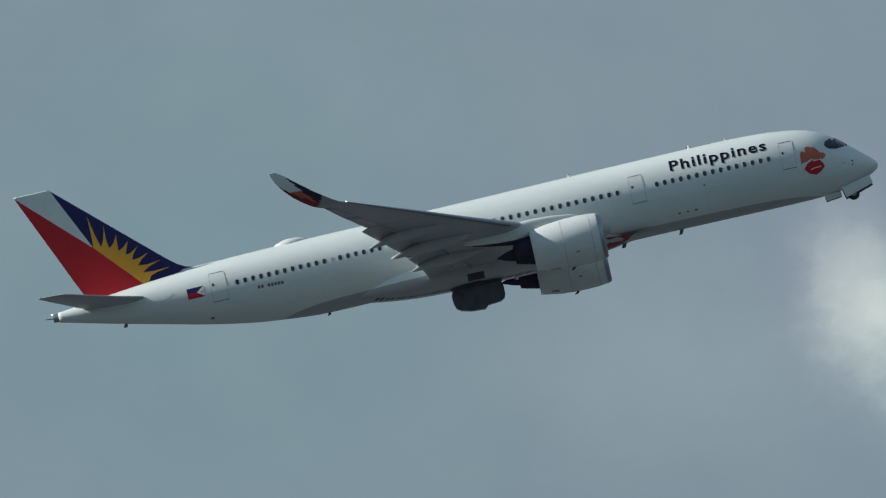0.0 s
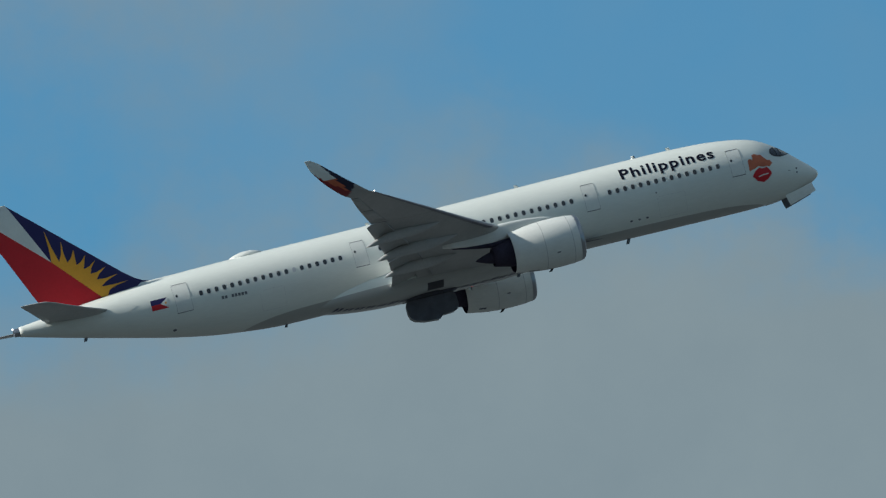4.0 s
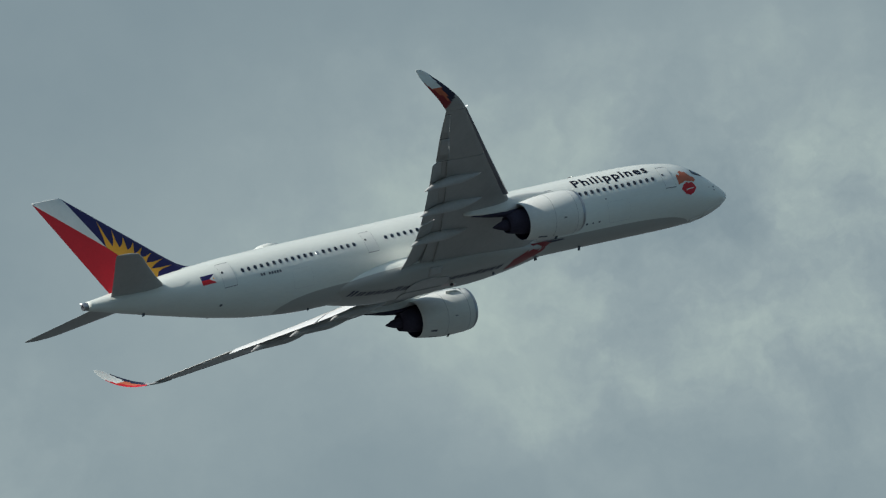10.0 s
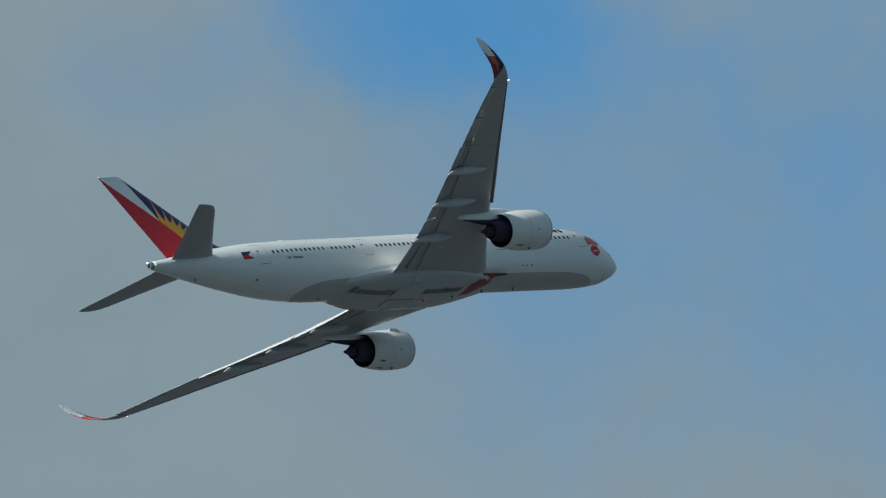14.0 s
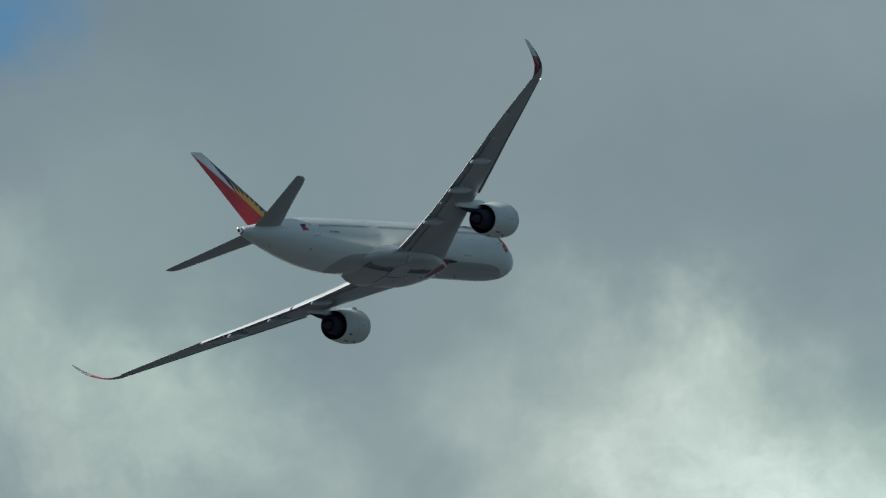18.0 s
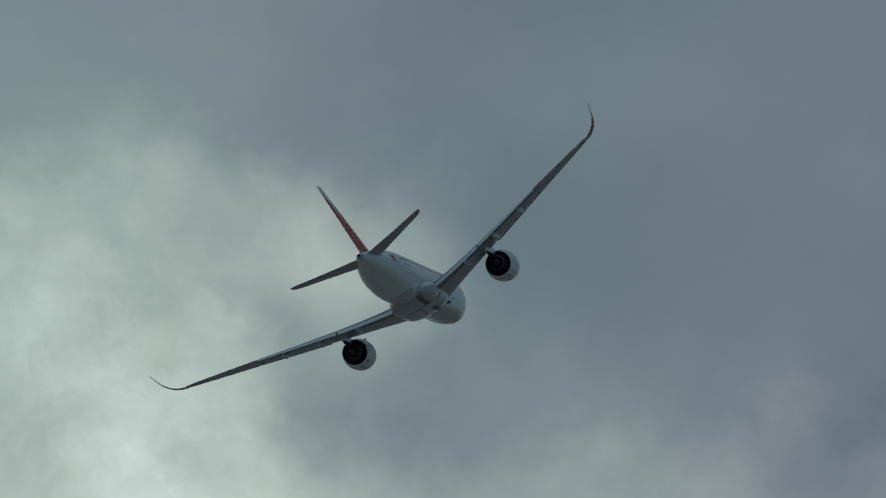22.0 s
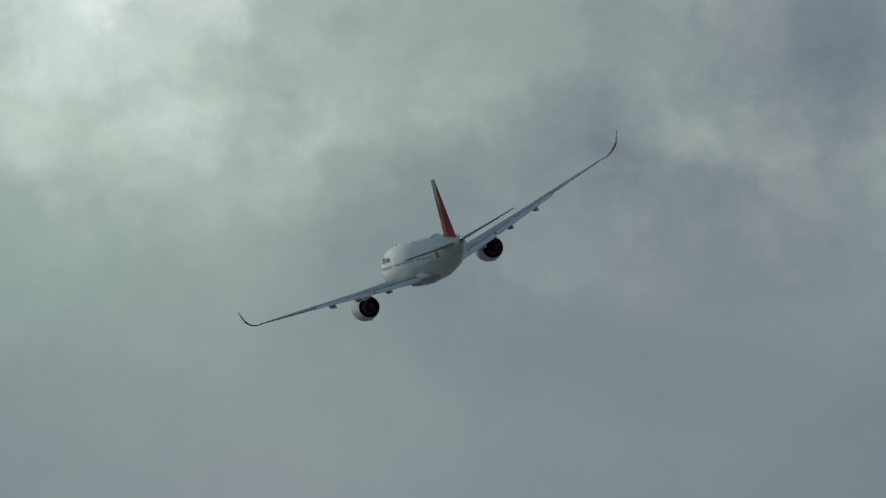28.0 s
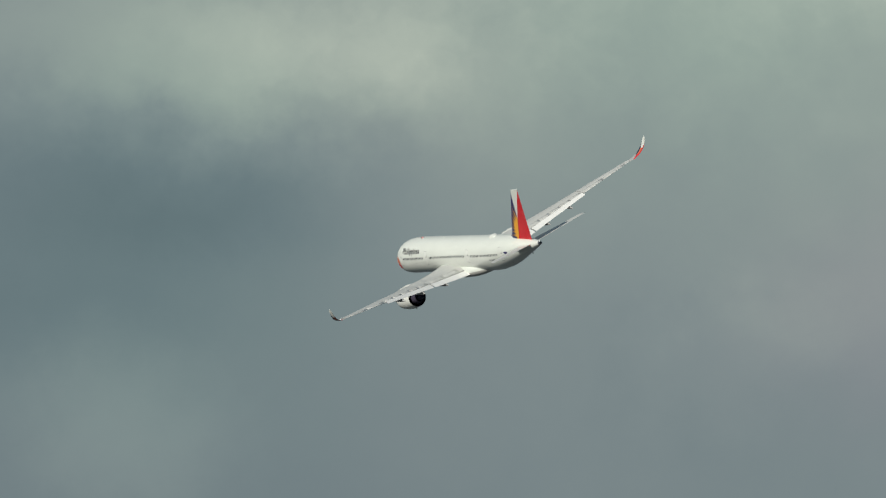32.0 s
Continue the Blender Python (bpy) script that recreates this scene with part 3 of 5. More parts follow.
def build_fuselage():
    stations = [0.0, 0.02, 0.08, 0.18, 0.35, 0.6] + [1 + 0.5 * k for k in range(18)] + [10 + 1.0 * k for k in range(56)] + [66.0, 66.3]
    n = 64
    rings = []
    for s in stations:
        c, h, w = fus(s)
        if s == 0:
            w = h = 0.002
        elif s < 0.35:
            k = math.sqrt(s / 0.35)
            c, h0, w0 = fus(0.35)
            c = -1.12 + (c + 1.12) * (s / 0.35) ** 0.8
            h, w = h0 * k, w0 * k
        rings.append([(CG - s, w * math.sin(2 * math.pi * i / n), c + h * math.cos(2 * math.pi * i / n)) for i in range(n)])
    body = part("fuselage", loft(rings), WHITE, airliner, "glossy white skin with a grey underside")
    # tail cone with the exhaust of the auxiliary power unit
    pipe = part("exhaust_pipe", revolve([(66.2, 0.375), (66.72, 0.315), (66.75, 0.30), (66.75, 0.19), (66.70, 0.175), (66.3, 0.175)], (0, 1.24), 28), LIP, body, "bare metal exhaust of the tail cone", angle=40)
    part("exhaust_throat", revolve([(66.68, 0.178), (66.1, 0.17), (66.1, 0.01)], (0, 1.24), 24), DUCT, pipe, "sooty throat")
    return body


def belly_lines(s):
    """Half breadth, keel and shoulder of the fairing under the wing."""
    grow = max(0.0, min(1.0, (s - 18.5) / 10.0)) ** 0.7
    fade = max(0.0, min(1.0, (44.5 - s) / 9.0)) ** 0.6
    k = min(grow, fade)
    k = k * k * (3 - 2 * k)
    return 0.8 + 2.42 * k, -2.55 - 1.02 * k, -2.35 + 1.5 * k


def belly_z(s, y):
    """Height of the underside at y: the fairing, or the fuselage where that hangs lower."""
    out = []
    if 18.5 < s < 44.5:
        w, low, top = belly_lines(s)
        sa = min(1.0, (abs(y) / w)) ** (1 / 0.75)
        out.append((low + top) / 2 - (top - low) / 2 * math.sqrt(max(0.0, 1 - sa * sa)) ** 0.8)
    c, h, w = fus(s)
    out.append(c - h * math.sqrt(max(0.0, 1 - min(1.0, abs(y) / w) ** 2)))
    return min(out)


def build_belly():
    rings = []
    for s in [18.5 + 0.5 * k for k in range(53)]:
        w, low, top = belly_lines(s)
        c, h = (low + top) / 2, (top - low) / 2
        ring = []
        for i in range(48):
            a = 2 * math.pi * i / 48
            ca, sa = math.cos(a), math.sin(a)
            ring.append((CG - s, w * math.copysign(abs(sa) ** 0.75, sa), c + h * math.copysign(abs(ca) ** 0.8, ca)))
        rings.append(ring)
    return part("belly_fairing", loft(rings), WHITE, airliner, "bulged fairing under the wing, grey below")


# wing plan: half span, leading edge, trailing edge, height and thickness ratio
W_Y = (0.0, 3.0, 6.0, 9.0, 12.0, 16.0, 20.5, 25.0, 29.4)
W_LE = (19.8, 22.5, 25.1, 27.4, 29.55, 32.4, 35.6, 38.75, 41.85)
W_TE = (36.3, 36.4, 36.75, 37.35, 38.1, 39.35, 40.85, 42.45, 43.85)
W_Z = (-2.1, -1.8, -1.42, -0.98, -0.48, 0.17, 0.95, 1.68, 2.40)
W_T = (0.15, 0.145, 0.13, 0.12, 0.11, 0.105, 0.10, 0.098, 0.095)


def wing_at(y):
    return tuple(curve_at(W_Y, v, y) for v in (W_LE, W_TE, W_Z, W_T)) + (2.2 - y * 0.09,)


def wing_section(y, start=0.0, end=1.0, drop=0.0, turn=0.0, shift=0.0, fat=1.0):
    le, te, z, t, twist = wing_at(y)
    return foil(le + shift, te - le, t * fat, y, z - drop, twist=twist + turn, start=start, end=end)


def wing_patch(y0, y1, u0, u1, skin, off):
    """A thin panel lying on the wing's upper (1) or lower (-1) skin between two chord fractions."""
    bm = bmesh.new()
    rows = []
    for i in range(4):
        y = y0 + (y1 - y0) * i / 3
        le, te, z, t, twist = wing_at(y)
        c = te - le
        row = []
        for j in range(5):
            u = u0 + (u1 - u0) * j / 4
            h = (0.02 * 4 * u * (1 - u) + skin * t * thickness(u)) * c - (u - 0.25) * c * math.tan(radians(twist))
            row.append(bm.verts.new((CG - le - u * c, y, z + h + skin * off)))
        rows.append(row)
    for a, b in zip(rows, rows[1:]):
        for j in range(4):
            bm.faces.new((a[j], a[j + 1], b[j + 1], b[j]))
    bm.normal_update()
    for f in bm.faces:
        if f.normal.z * skin < 0:
            f.normal_flip()
    rim = bmesh.ops.extrude_face_region(bm, geom=bm.faces[:])
    for v in rim["geom"]:
        if isinstance(v, bmesh.types.BMVert):
            v.co.z -= skin * (off + 0.006)
    bmesh.ops.recalc_face_normals(bm, faces=bm.faces)
    return bm


# upward faces take the second, lighter material: sunlight painted in
def sunlit_top(bm):
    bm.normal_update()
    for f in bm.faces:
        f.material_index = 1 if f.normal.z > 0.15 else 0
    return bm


def build_wing(side):
    ys = [2.4, 3.0, 4, 5, 6, 7, 8, 9, 10, 11, 12, 13, 14, 15, 16, 17, 18, 19, 20.4]
    inner = [wing_section(y, end=0.87) for y in ys]
    outer = [wing_section(y) for y in (20.5, 22, 23.5, 25, 26.5, 28, 29.4)]
    wing = part("wing", sunlit_top(sided(loft(inner), side)), [WING, WING_TOP], airliner, "grey swept wing", angle=40)
    part("outer_panel", sunlit_top(sided(loft(outer), side)), [WING, WING_TOP], wing, angle=40)

    # flaps, a little lowered behind a dark slot
    for name, y0, y1 in (("inboard_flap", 3.2, 10.3), ("outboard_flap", 10.55, 20.35)):
        rings = []
        for k in range(9):
            y = y0 + (y1 - y0) * k / 8
            le, te, z, t, twist = wing_at(y)
            c = te - le
            base = z + (0.25 - 0.82) * c * math.tan(radians(twist)) - 0.012 * c
            fc = min(0.245 * c, 2.35)
            rings.append(foil(te - fc + 0.42, fc, 0.12, y, base + 0.04 + 0.010 * c, camber=0.03, twist=15.0))
        part(name, sunlit_top(sided(loft(rings), side)), [FLAP, FLAP_TOP], wing, "lowered flap, grey below, sun-brightened white above", angle=40)
    # slot shade: the wing's rear spar web
    for y0, y1 in ((3.2, 10.3), (10.55, 20.35)):
        rings = []
        for y in (y0, (y0 + y1) / 2, y1):
            le, te, z, t, twist = wing_at(y)
            c = te - le
            s = le + 0.775 * c
            zz = z - (0.775 - 0.25) * c * math.tan(radians(twist)) + 0.012 * c
            rings.append([(CG - s, y, zz + 0.03 * c), (CG - s - 0.05, y, zz + 0.03 * c), (CG - s - 0.05, y, zz - 0.045 * c), (CG - s, y, zz - 0.045 * c)])
        part("rear_spar", sided(loft(rings), side), WING, wing, smooth=False)
    # aileron hinge gaps below
    for y in (20.45, 24.4, 28.6):
        le, te, z, t, twist = wing_at(y)
        c = te - le
        rings = []
        for u in (0.74, 0.8, 0.9, 0.995):
            zz = z - (u - 0.25) * c * math.tan(radians(twist)) + (0.02 * 4 * u * (1 - u) - t * thickness(u)) * c - 0.012
            rings.append([(CG - le - u * c, y - 0.03, zz), (CG - le - u * c, y + 0.03, zz), (CG - le - u * c, y + 0.03, zz + 0.02), (CG - le - u * c, y - 0.03, zz + 0.02)])
        part("hinge_gap", sided(loft(rings), side), SEAM, wing, smooth=False)
    # leading edge: droop nose inboard, slats outboard
    spans = [(3.6, 9.6)] + [(12.4 + 2.82 * k, 12.4 + 2.82 * (k + 1) - 0.06) for k in range(6)]
    for k, (y0, y1) in enumerate(spans):
        rings = []
        for i in range(5):
            y = y0 + (y1 - y0) * i / 4
            le, te, z, t, twist = wing_at(y)
            c = te - le
            size = 0.075 if k == 0 else 0.115
            rings.append(foil(le - (0.004 if k == 0 else 0.03) * c, size * c, 0.5 if k == 0 else 0.34, y,
                              z - (0.0 if k == 0 else 0.018) * c + 0.25 * c * math.tan(radians(twist)) * 0.9, camber=0.0, twist=-4.0 if k == 0 else -10.0))
        part("droop_nose" if k == 0 else "slat", sided(loft(rings), side), SLAT if k else WING, wing, angle=40)
    # flap track fairings
    for y, tip, length, deep in ((17.35, 41.0, 6.2, 0.58), (12.95, 39.5, 6.8, 0.66), (8.05, 38.2, 6.2, 0.62)):
        le, te, z, t, twist = wing_at(y)
        c = te - le
        rings = []
        for k in range(15):
            u = k / 14
            s = tip - length * (1 - u)
            frac = (s - le) / c
            under = z - (min(frac, 0.95) - 0.25) * c * math.tan(radians(twist)) + (0.02 * 4 * frac * (1 - frac) - t * thickness(min(max(frac, 0.0), 1.0))) * c if frac < 1 else z - 0.7 * c * math.tan(radians(twist)) - 0.10 * (frac - 1) * c
            r = min(1.0, ((u + 0.02) / 0.42) ** 0.75) * max(0.0, 1 - u ** 3.2) ** 0.85
            w, h = 0.38 * r + 0.01, deep * r + 0.01
            mid = under - 0.32 * h + 0.05 - 0.75 * max(0.0, (u - 0.40) / 0.60) ** 1.4
            rings.append([(CG - s, y + w * math.sin(a), mid + h * math.cos(a) * (0.75 if math.cos(a) > 0 else 1.0)) for a in (2 * math.pi * i / 20 for i in range(20))])
        part("flap_track_fairing", sided(loft(rings), side), FAIRING, wing, "grey teardrop fairing")
    # spoilers on the upper skin, ailerons marked out on both skins
    for k in range(7):
        y0 = (3.8, 6.9, 10.7, 12.6, 14.5, 16.4, 18.3)[k]
        y1 = (6.8, 9.9, 12.5, 14.4, 16.3, 18.2, 20.1)[k]
        part("spoiler", sided(wing_patch(y0, y1, 0.70, 0.855, 1, 0.022), side), WING_TOP, wing)
    for y0, y1 in ((20.7, 24.3), (24.5, 28.5)):
        for skin in (1, -1):
            part("aileron", sided(wing_patch(y0, y1, 0.74, 0.985, skin, 0.02), side), WING_TOP if skin > 0 else FLAP, wing)
    build_winglet(side, wing)
    return wing


def build_winglet(side, wing):
    # y, z, leading edge, chord, lean of the section (degrees from upright thickness)
    spine = ((29.4, 2.32, 41.85, 2.0, 9), (30.1, 2.48, 42.38, 2.04, 16), (30.7, 2.75, 42.92, 2.02, 28), (31.2, 3.10, 43.50, 1.96, 42),
             (31.6, 3.55, 44.18, 1.82, 54), (31.92, 4.1, 44.90, 1.6, 63), (32.15, 4.7, 45.66, 1.28, 70), (32.3, 5.2, 46.25, 0.92, 75), (32.38, 5.57, 46.85, 0.44, 78))
    knots = list(range(len(spine)))
    rings, m = [], 48
    for i in range(m + 1):
        u = i / m * (len(spine) - 1)
        y, z, le, chord, lean = (curve_at(knots, [r[k] for r in spine], u) for k in range(5))
        a = radians(lean)
        rings.append(foil(le, chord, 0.085, y, z, up=(-math.sin(a), math.cos(a)), camber=0.01))
    bm = loft(rings)
    # painted zones: red-orange foot, blue leading half, white tip
    bm.normal_update()
    for f in bm.faces:
        p = f.calc_center_median()
        s = CG - p.x
        foot = s + 0.35 * (p.y - 30.9) - 43.75 + (p.z - 2.9) * 0.12   # along the blade from the foot line
        if foot < 0 and p.z < 3.4:
            f.material_index = 4
            continue
        zz = (p.z - 2.9) / 2.6
        le = curve_at([r[1] for r in spine], [r[2] for r in spine], max(2.33, min(5.56, p.z)))
        ch = curve_at([r[1] for r in spine], [r[3] for r in spine], max(2.33, min(5.56, p.z)))
        frac = (s - le) / ch
        blue_to = 0.10 + 0.42 * (1 - zz / 0.8)
        red_from = 1 - 0.36 * (1 - zz / 0.64)
        if frac < blue_to and zz < 0.78:
            f.material_index = 1
        elif frac > red_from and zz < 0.64:
            f.material_index = 5 if f.normal.y > 0.6 * f.normal.z else 2      # outer face: its shade painted in as a duller red
        elif zz < 0.34:
            f.material_index = 3
    part("winglet", sided(bm, side), [PANEL, DARK_BAR, RED, ORANGE, WING, DULL_RED], wing, "curved wing tip painted navy, orange, red and white")


def build_engine(side):
    c = (10.65, -2.85)
    cowl = part("engine_cowl", sided(revolve([(22.62, 1.66), (22.66, 1.76), (22.9, 1.84), (23.6, 1.93), (24.6, 1.97), (25.8, 1.95), (26.9, 1.84), (27.8, 1.70), (28.35, 1.60), (28.36, 1.585)], c, 56), side), COWL, airliner, "white engine cowl", angle=50)
    part("inlet_lip", sided(revolve([(22.95, 1.86), (22.7, 1.80), (22.58, 1.70), (22.6, 1.60), (22.75, 1.53), (23.0, 1.49)], c, 56), side), LIP, cowl, "bare metal inlet lip")
    part("inlet_duct", sided(revolve([(22.98, 1.50), (23.6, 1.48), (24.1, 1.50), (24.12, 0.3)], c, 48), side), DUCT, cowl)
    part("spinner", sided(revolve([(23.55, 0.01), (23.65, 0.12), (23.85, 0.28), (24.1, 0.36)], c, 24), side), TITAN, cowl)
    # fan blades
    blade = loft([[(CG - 24.0 + dx, -0.05 + dy, r) for dx, dy in ((-0.12, -0.08), (0.12, 0.02), (0.12, 0.05), (-0.12, -0.05))] for r in (0.33, 0.9, 1.46)])
    me = bpy.data.meshes.new("fan_blade")
    blade.to_mesh(me)
    blade.free()
    me.materials.append(TITAN)
    for k in range(22):
        share("fan_blade", me, Matrix.Translation((0, side * c[0], c[1])) @ Matrix.Rotation(2 * math.pi * k / 22, 4, "X"), cowl)
    part("nozzle_liner", sided(revolve([(28.34, 1.585), (27.6, 1.53), (26.6, 1.42), (26.0, 1.20)], c, 56), side), DUCT, cowl, "dark liner of the fan nozzle")
    part("fan_duct", sided(revolve([(26.3, 1.46), (26.2, 0.9)], c, 40), side), DUCT, cowl)
    part("core_cowl", sided(revolve([(26.2, 1.10), (27.4, 1.16), (28.4, 1.08), (29.3, 0.88), (29.85, 0.74), (29.85, 0.70), (29.2, 0.66)], c, 40), side), TITAN, cowl, "heat-stained core nozzle")
    part("exhaust_plug", sided(revolve([(29.2, 0.55), (29.8, 0.52), (30.5, 0.34), (31.1, 0.12), (31.3, 0.01)], c, 28), side), TITAN, cowl, "conical exhaust plug")
    # pylon from the cowl's back to the wing
    rings = []
    for s, w, lo, hi in ((23.9, 0.10, -1.0, -0.92), (25.0, 0.24, -1.2, -0.62), (26.5, 0.34, -1.4, -0.42), (28.0, 0.40, -1.6, -0.35), (29.5, 0.42, -1.85, -0.4), (31.0, 0.36, -1.75, -0.6), (32.5, 0.24, -1.5, -0.7), (33.6, 0.06, -1.25, -0.95)):
        rings.append([(CG - s, 10.65 + w * math.copysign(abs(math.sin(a)) ** 0.6, math.sin(a)), (lo + hi) / 2 + (hi - lo) / 2 * math.copysign(abs(math.cos(a)) ** 0.6, math.cos(a))) for a in (2 * math.pi * k / 16 for k in range(16))])
    part("pylon", sided(loft(rings), side), COWL, cowl, "white pylon under the wing")
    rings = []
    for s, w, lo, hi in ((28.0, 0.30, -2.1, -1.55), (29.6, 0.34, -2.1, -1.5), (31.2, 0.26, -1.85, -1.4), (32.9, 0.04, -1.5, -1.4)):
        rings.append([(CG - s, 10.65 + w * math.sin(a), (lo + hi) / 2 + (hi - lo) / 2 * math.cos(a)) for a in (2 * math.pi * k / 16 for k in range(16))])
    part("aft_pylon_fairing", sided(loft(rings), side), TITAN, cowl, "dark heat shield behind the core nozzle")
    # drain mast and strakes
    part("drain_mast", sided(loft([[(CG - 25.2 - 0.3 * k, 10.62, c[1] - 1.90 - 0.28 * k), (CG - 25.2 - 0.3 * k, 10.68, c[1] - 1.90 - 0.28 * k), (CG - 25.45 - 0.3 * k, 10.68, c[1] - 1.88 - 0.3 * k), (CG - 25.45 - 0.3 * k, 10.62, c[1] - 1.88 - 0.3 * k)] for k in (0, 1)]), side), SEAM, cowl, smooth=False)
    a = radians(52)
    part("strake", sided(loft([[(CG - s, c[0] - (1.88 + r) * math.sin(a) * 1, c[1] + (1.88 + r) * math.cos(a)), (CG - s, c[0] - (1.88 + r) * math.sin(a) + 0.04, c[1] + (1.88 + r) * math.cos(a) + 0.03)] + [(CG - s, c[0] - 1.84 * math.sin(a) + 0.04, c[1] + 1.84 * math.cos(a) + 0.03), (CG - s, c[0] - 1.84 * math.sin(a), c[1] + 1.84 * math.cos(a))]
                             for s, r in ((23.6, 0.02), (24.2, 0.30), (25.2, 0.36))]), side), COWL, cowl, smooth=False)
    # cowl seams and small vents
    for s in (23.55, 25.85):
        r = curve_at((22.9, 23.6, 24.6, 25.8, 26.9), (1.84, 1.93, 1.97, 1.95, 1.84), s)
        part("cowl_seam", sided(revolve([(s - 0.02, r - 0.004), (s - 0.012, r + 0.005), (s + 0.012, r + 0.005), (s + 0.02, r - 0.004)], c, 48), side), FAINT, cowl)
    for s, turn, w, h in ((26.9, 172, 0.42, 0.11), (27.2, 205, 0.30, 0.10), (23.4, -38, 0.10, 0.14), (23.75, -30, 0.14, 0.08), (24.9, 120, 0.14, 0.05), (25.0, 240, 0.14, 0.05)):
        r = curve_at((22.9, 23.6, 24.6, 25.8, 26.9, 27.8), (1.84, 1.93, 1.97, 1.95, 1.84, 1.68), s)
        a0 = radians(turn)
        pts = []
        for ds, da in ((-w, -h), (w, -h), (w, h), (-w, h)):
            rr = curve_at((22.9, 23.6, 24.6, 25.8, 26.9, 27.8), (1.84, 1.93, 1.97, 1.95, 1.84, 1.68), s + ds)
            pts.append((s + ds, rr, a0 + da / r))
        part("cowl_vent", sided(loft([[(CG - ss, c[0] + (rr + k) * math.sin(aa), c[1] + (rr + k) * math.cos(aa)) for ss, rr, aa in pts] for k in (-0.01, 0.014)]), side), GREY_BAR, cowl, smooth=False)
    return cowl


TRIM = -3.0   # the stabiliser rides nose down


def build_tailplane(side):
    rings = [foil(le, te - le, 0.09, y, z, camber=-0.005, twist=TRIM) for y, le, te, z in
             ((0.6, 58.3, 64.1, 1.12), (1.6, 59.15, 64.45, 1.25), (4.0, 61.2, 65.4, 1.51), (6.5, 63.15, 66.4, 1.79), (8.3, 64.5, 67.15, 2.00), (9.0, 65.2, 67.45, 2.10), (9.3, 66.0, 67.55, 2.13), (9.38, 66.9, 67.56, 2.14))]
    tail = part("tailplane", sunlit_top(sided(loft(rings), side)), [WING, WING_TOP], airliner, "grey swept tailplane", angle=40)
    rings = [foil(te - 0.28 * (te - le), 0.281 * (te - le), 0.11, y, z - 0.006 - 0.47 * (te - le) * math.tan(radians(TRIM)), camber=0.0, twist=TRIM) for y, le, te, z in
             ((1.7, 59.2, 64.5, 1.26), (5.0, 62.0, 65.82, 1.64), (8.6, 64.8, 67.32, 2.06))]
    part("elevator", sunlit_top(sided(loft(rings), side)), [FLAP, WING_TOP], tail, angle=40)
    return tail


# fin outline in (s, z)
F_ROOT = (55.7, 2.85)
F_TOP = ((64.84, 11.30), (67.74, 11.30))


def fin_frac(s, z):
    """Fraction of the fin's chord at (s, z), and that chord."""
    te = 63.55 + (F_TOP[1][0] - 63.55) * (z - 2.4) / 8.9
    le = F_ROOT[0] + (F_TOP[0][0] - F_ROOT[0]) * (z - F_ROOT[1]) / (F_TOP[0][1] - F_ROOT[1])
    return (s - le) / max(te - le, 0.2), max(te - le, 0.2)


def fin_half(s, z):
    u, c = fin_frac(s, z)
    return max(0.10 * c * thickness(min(max(u, 0.0), 1.0)), 0.05 if z < 4 and u < 0.5 else 0.0)


def fin_zone(polys, off=0.0):
    """A painted zone of the fin, on both of its faces."""
    bm = bmesh.new()
    for poly in polys:
        f = bm.faces.new([bm.verts.new((s, 0, z)) for s, z in poly])
        bmesh.ops.triangulate(bm, faces=[f])
    for u in (0.004, 0.015, 0.04, 0.09, 0.18, 0.32, 0.5, 0.7, 0.85):
        p = Vector((55.7 + u * (63.55 - 55.5), 0, 2.85))
        q = Vector((64.84 + u * (67.74 - 64.84), 0, 11.30))
        d = q - p
        bmesh.ops.bisect_plane(bm, geom=bm.verts[:] + bm.edges[:] + bm.faces[:], plane_co=p, plane_no=(-d.z, 0, d.x))
    cut(bm, 2, 0.5)
    other = bm.copy()
    for b, side in ((bm, 1), (other, -1)):
        for v in b.verts:
            v.co = Vector((CG - v.co.x, side * (fin_half(v.co.x, v.co.z) + off), v.co.z))
        b.normal_update()
        for f in b.faces:
            if f.normal.y * side < 0:
                f.normal_flip()
    me = bpy.data.meshes.new("half")
    other.to_mesh(me)
    other.free()
    bm.from_mesh(me)
    bpy.data.meshes.remove(me)
    return bm


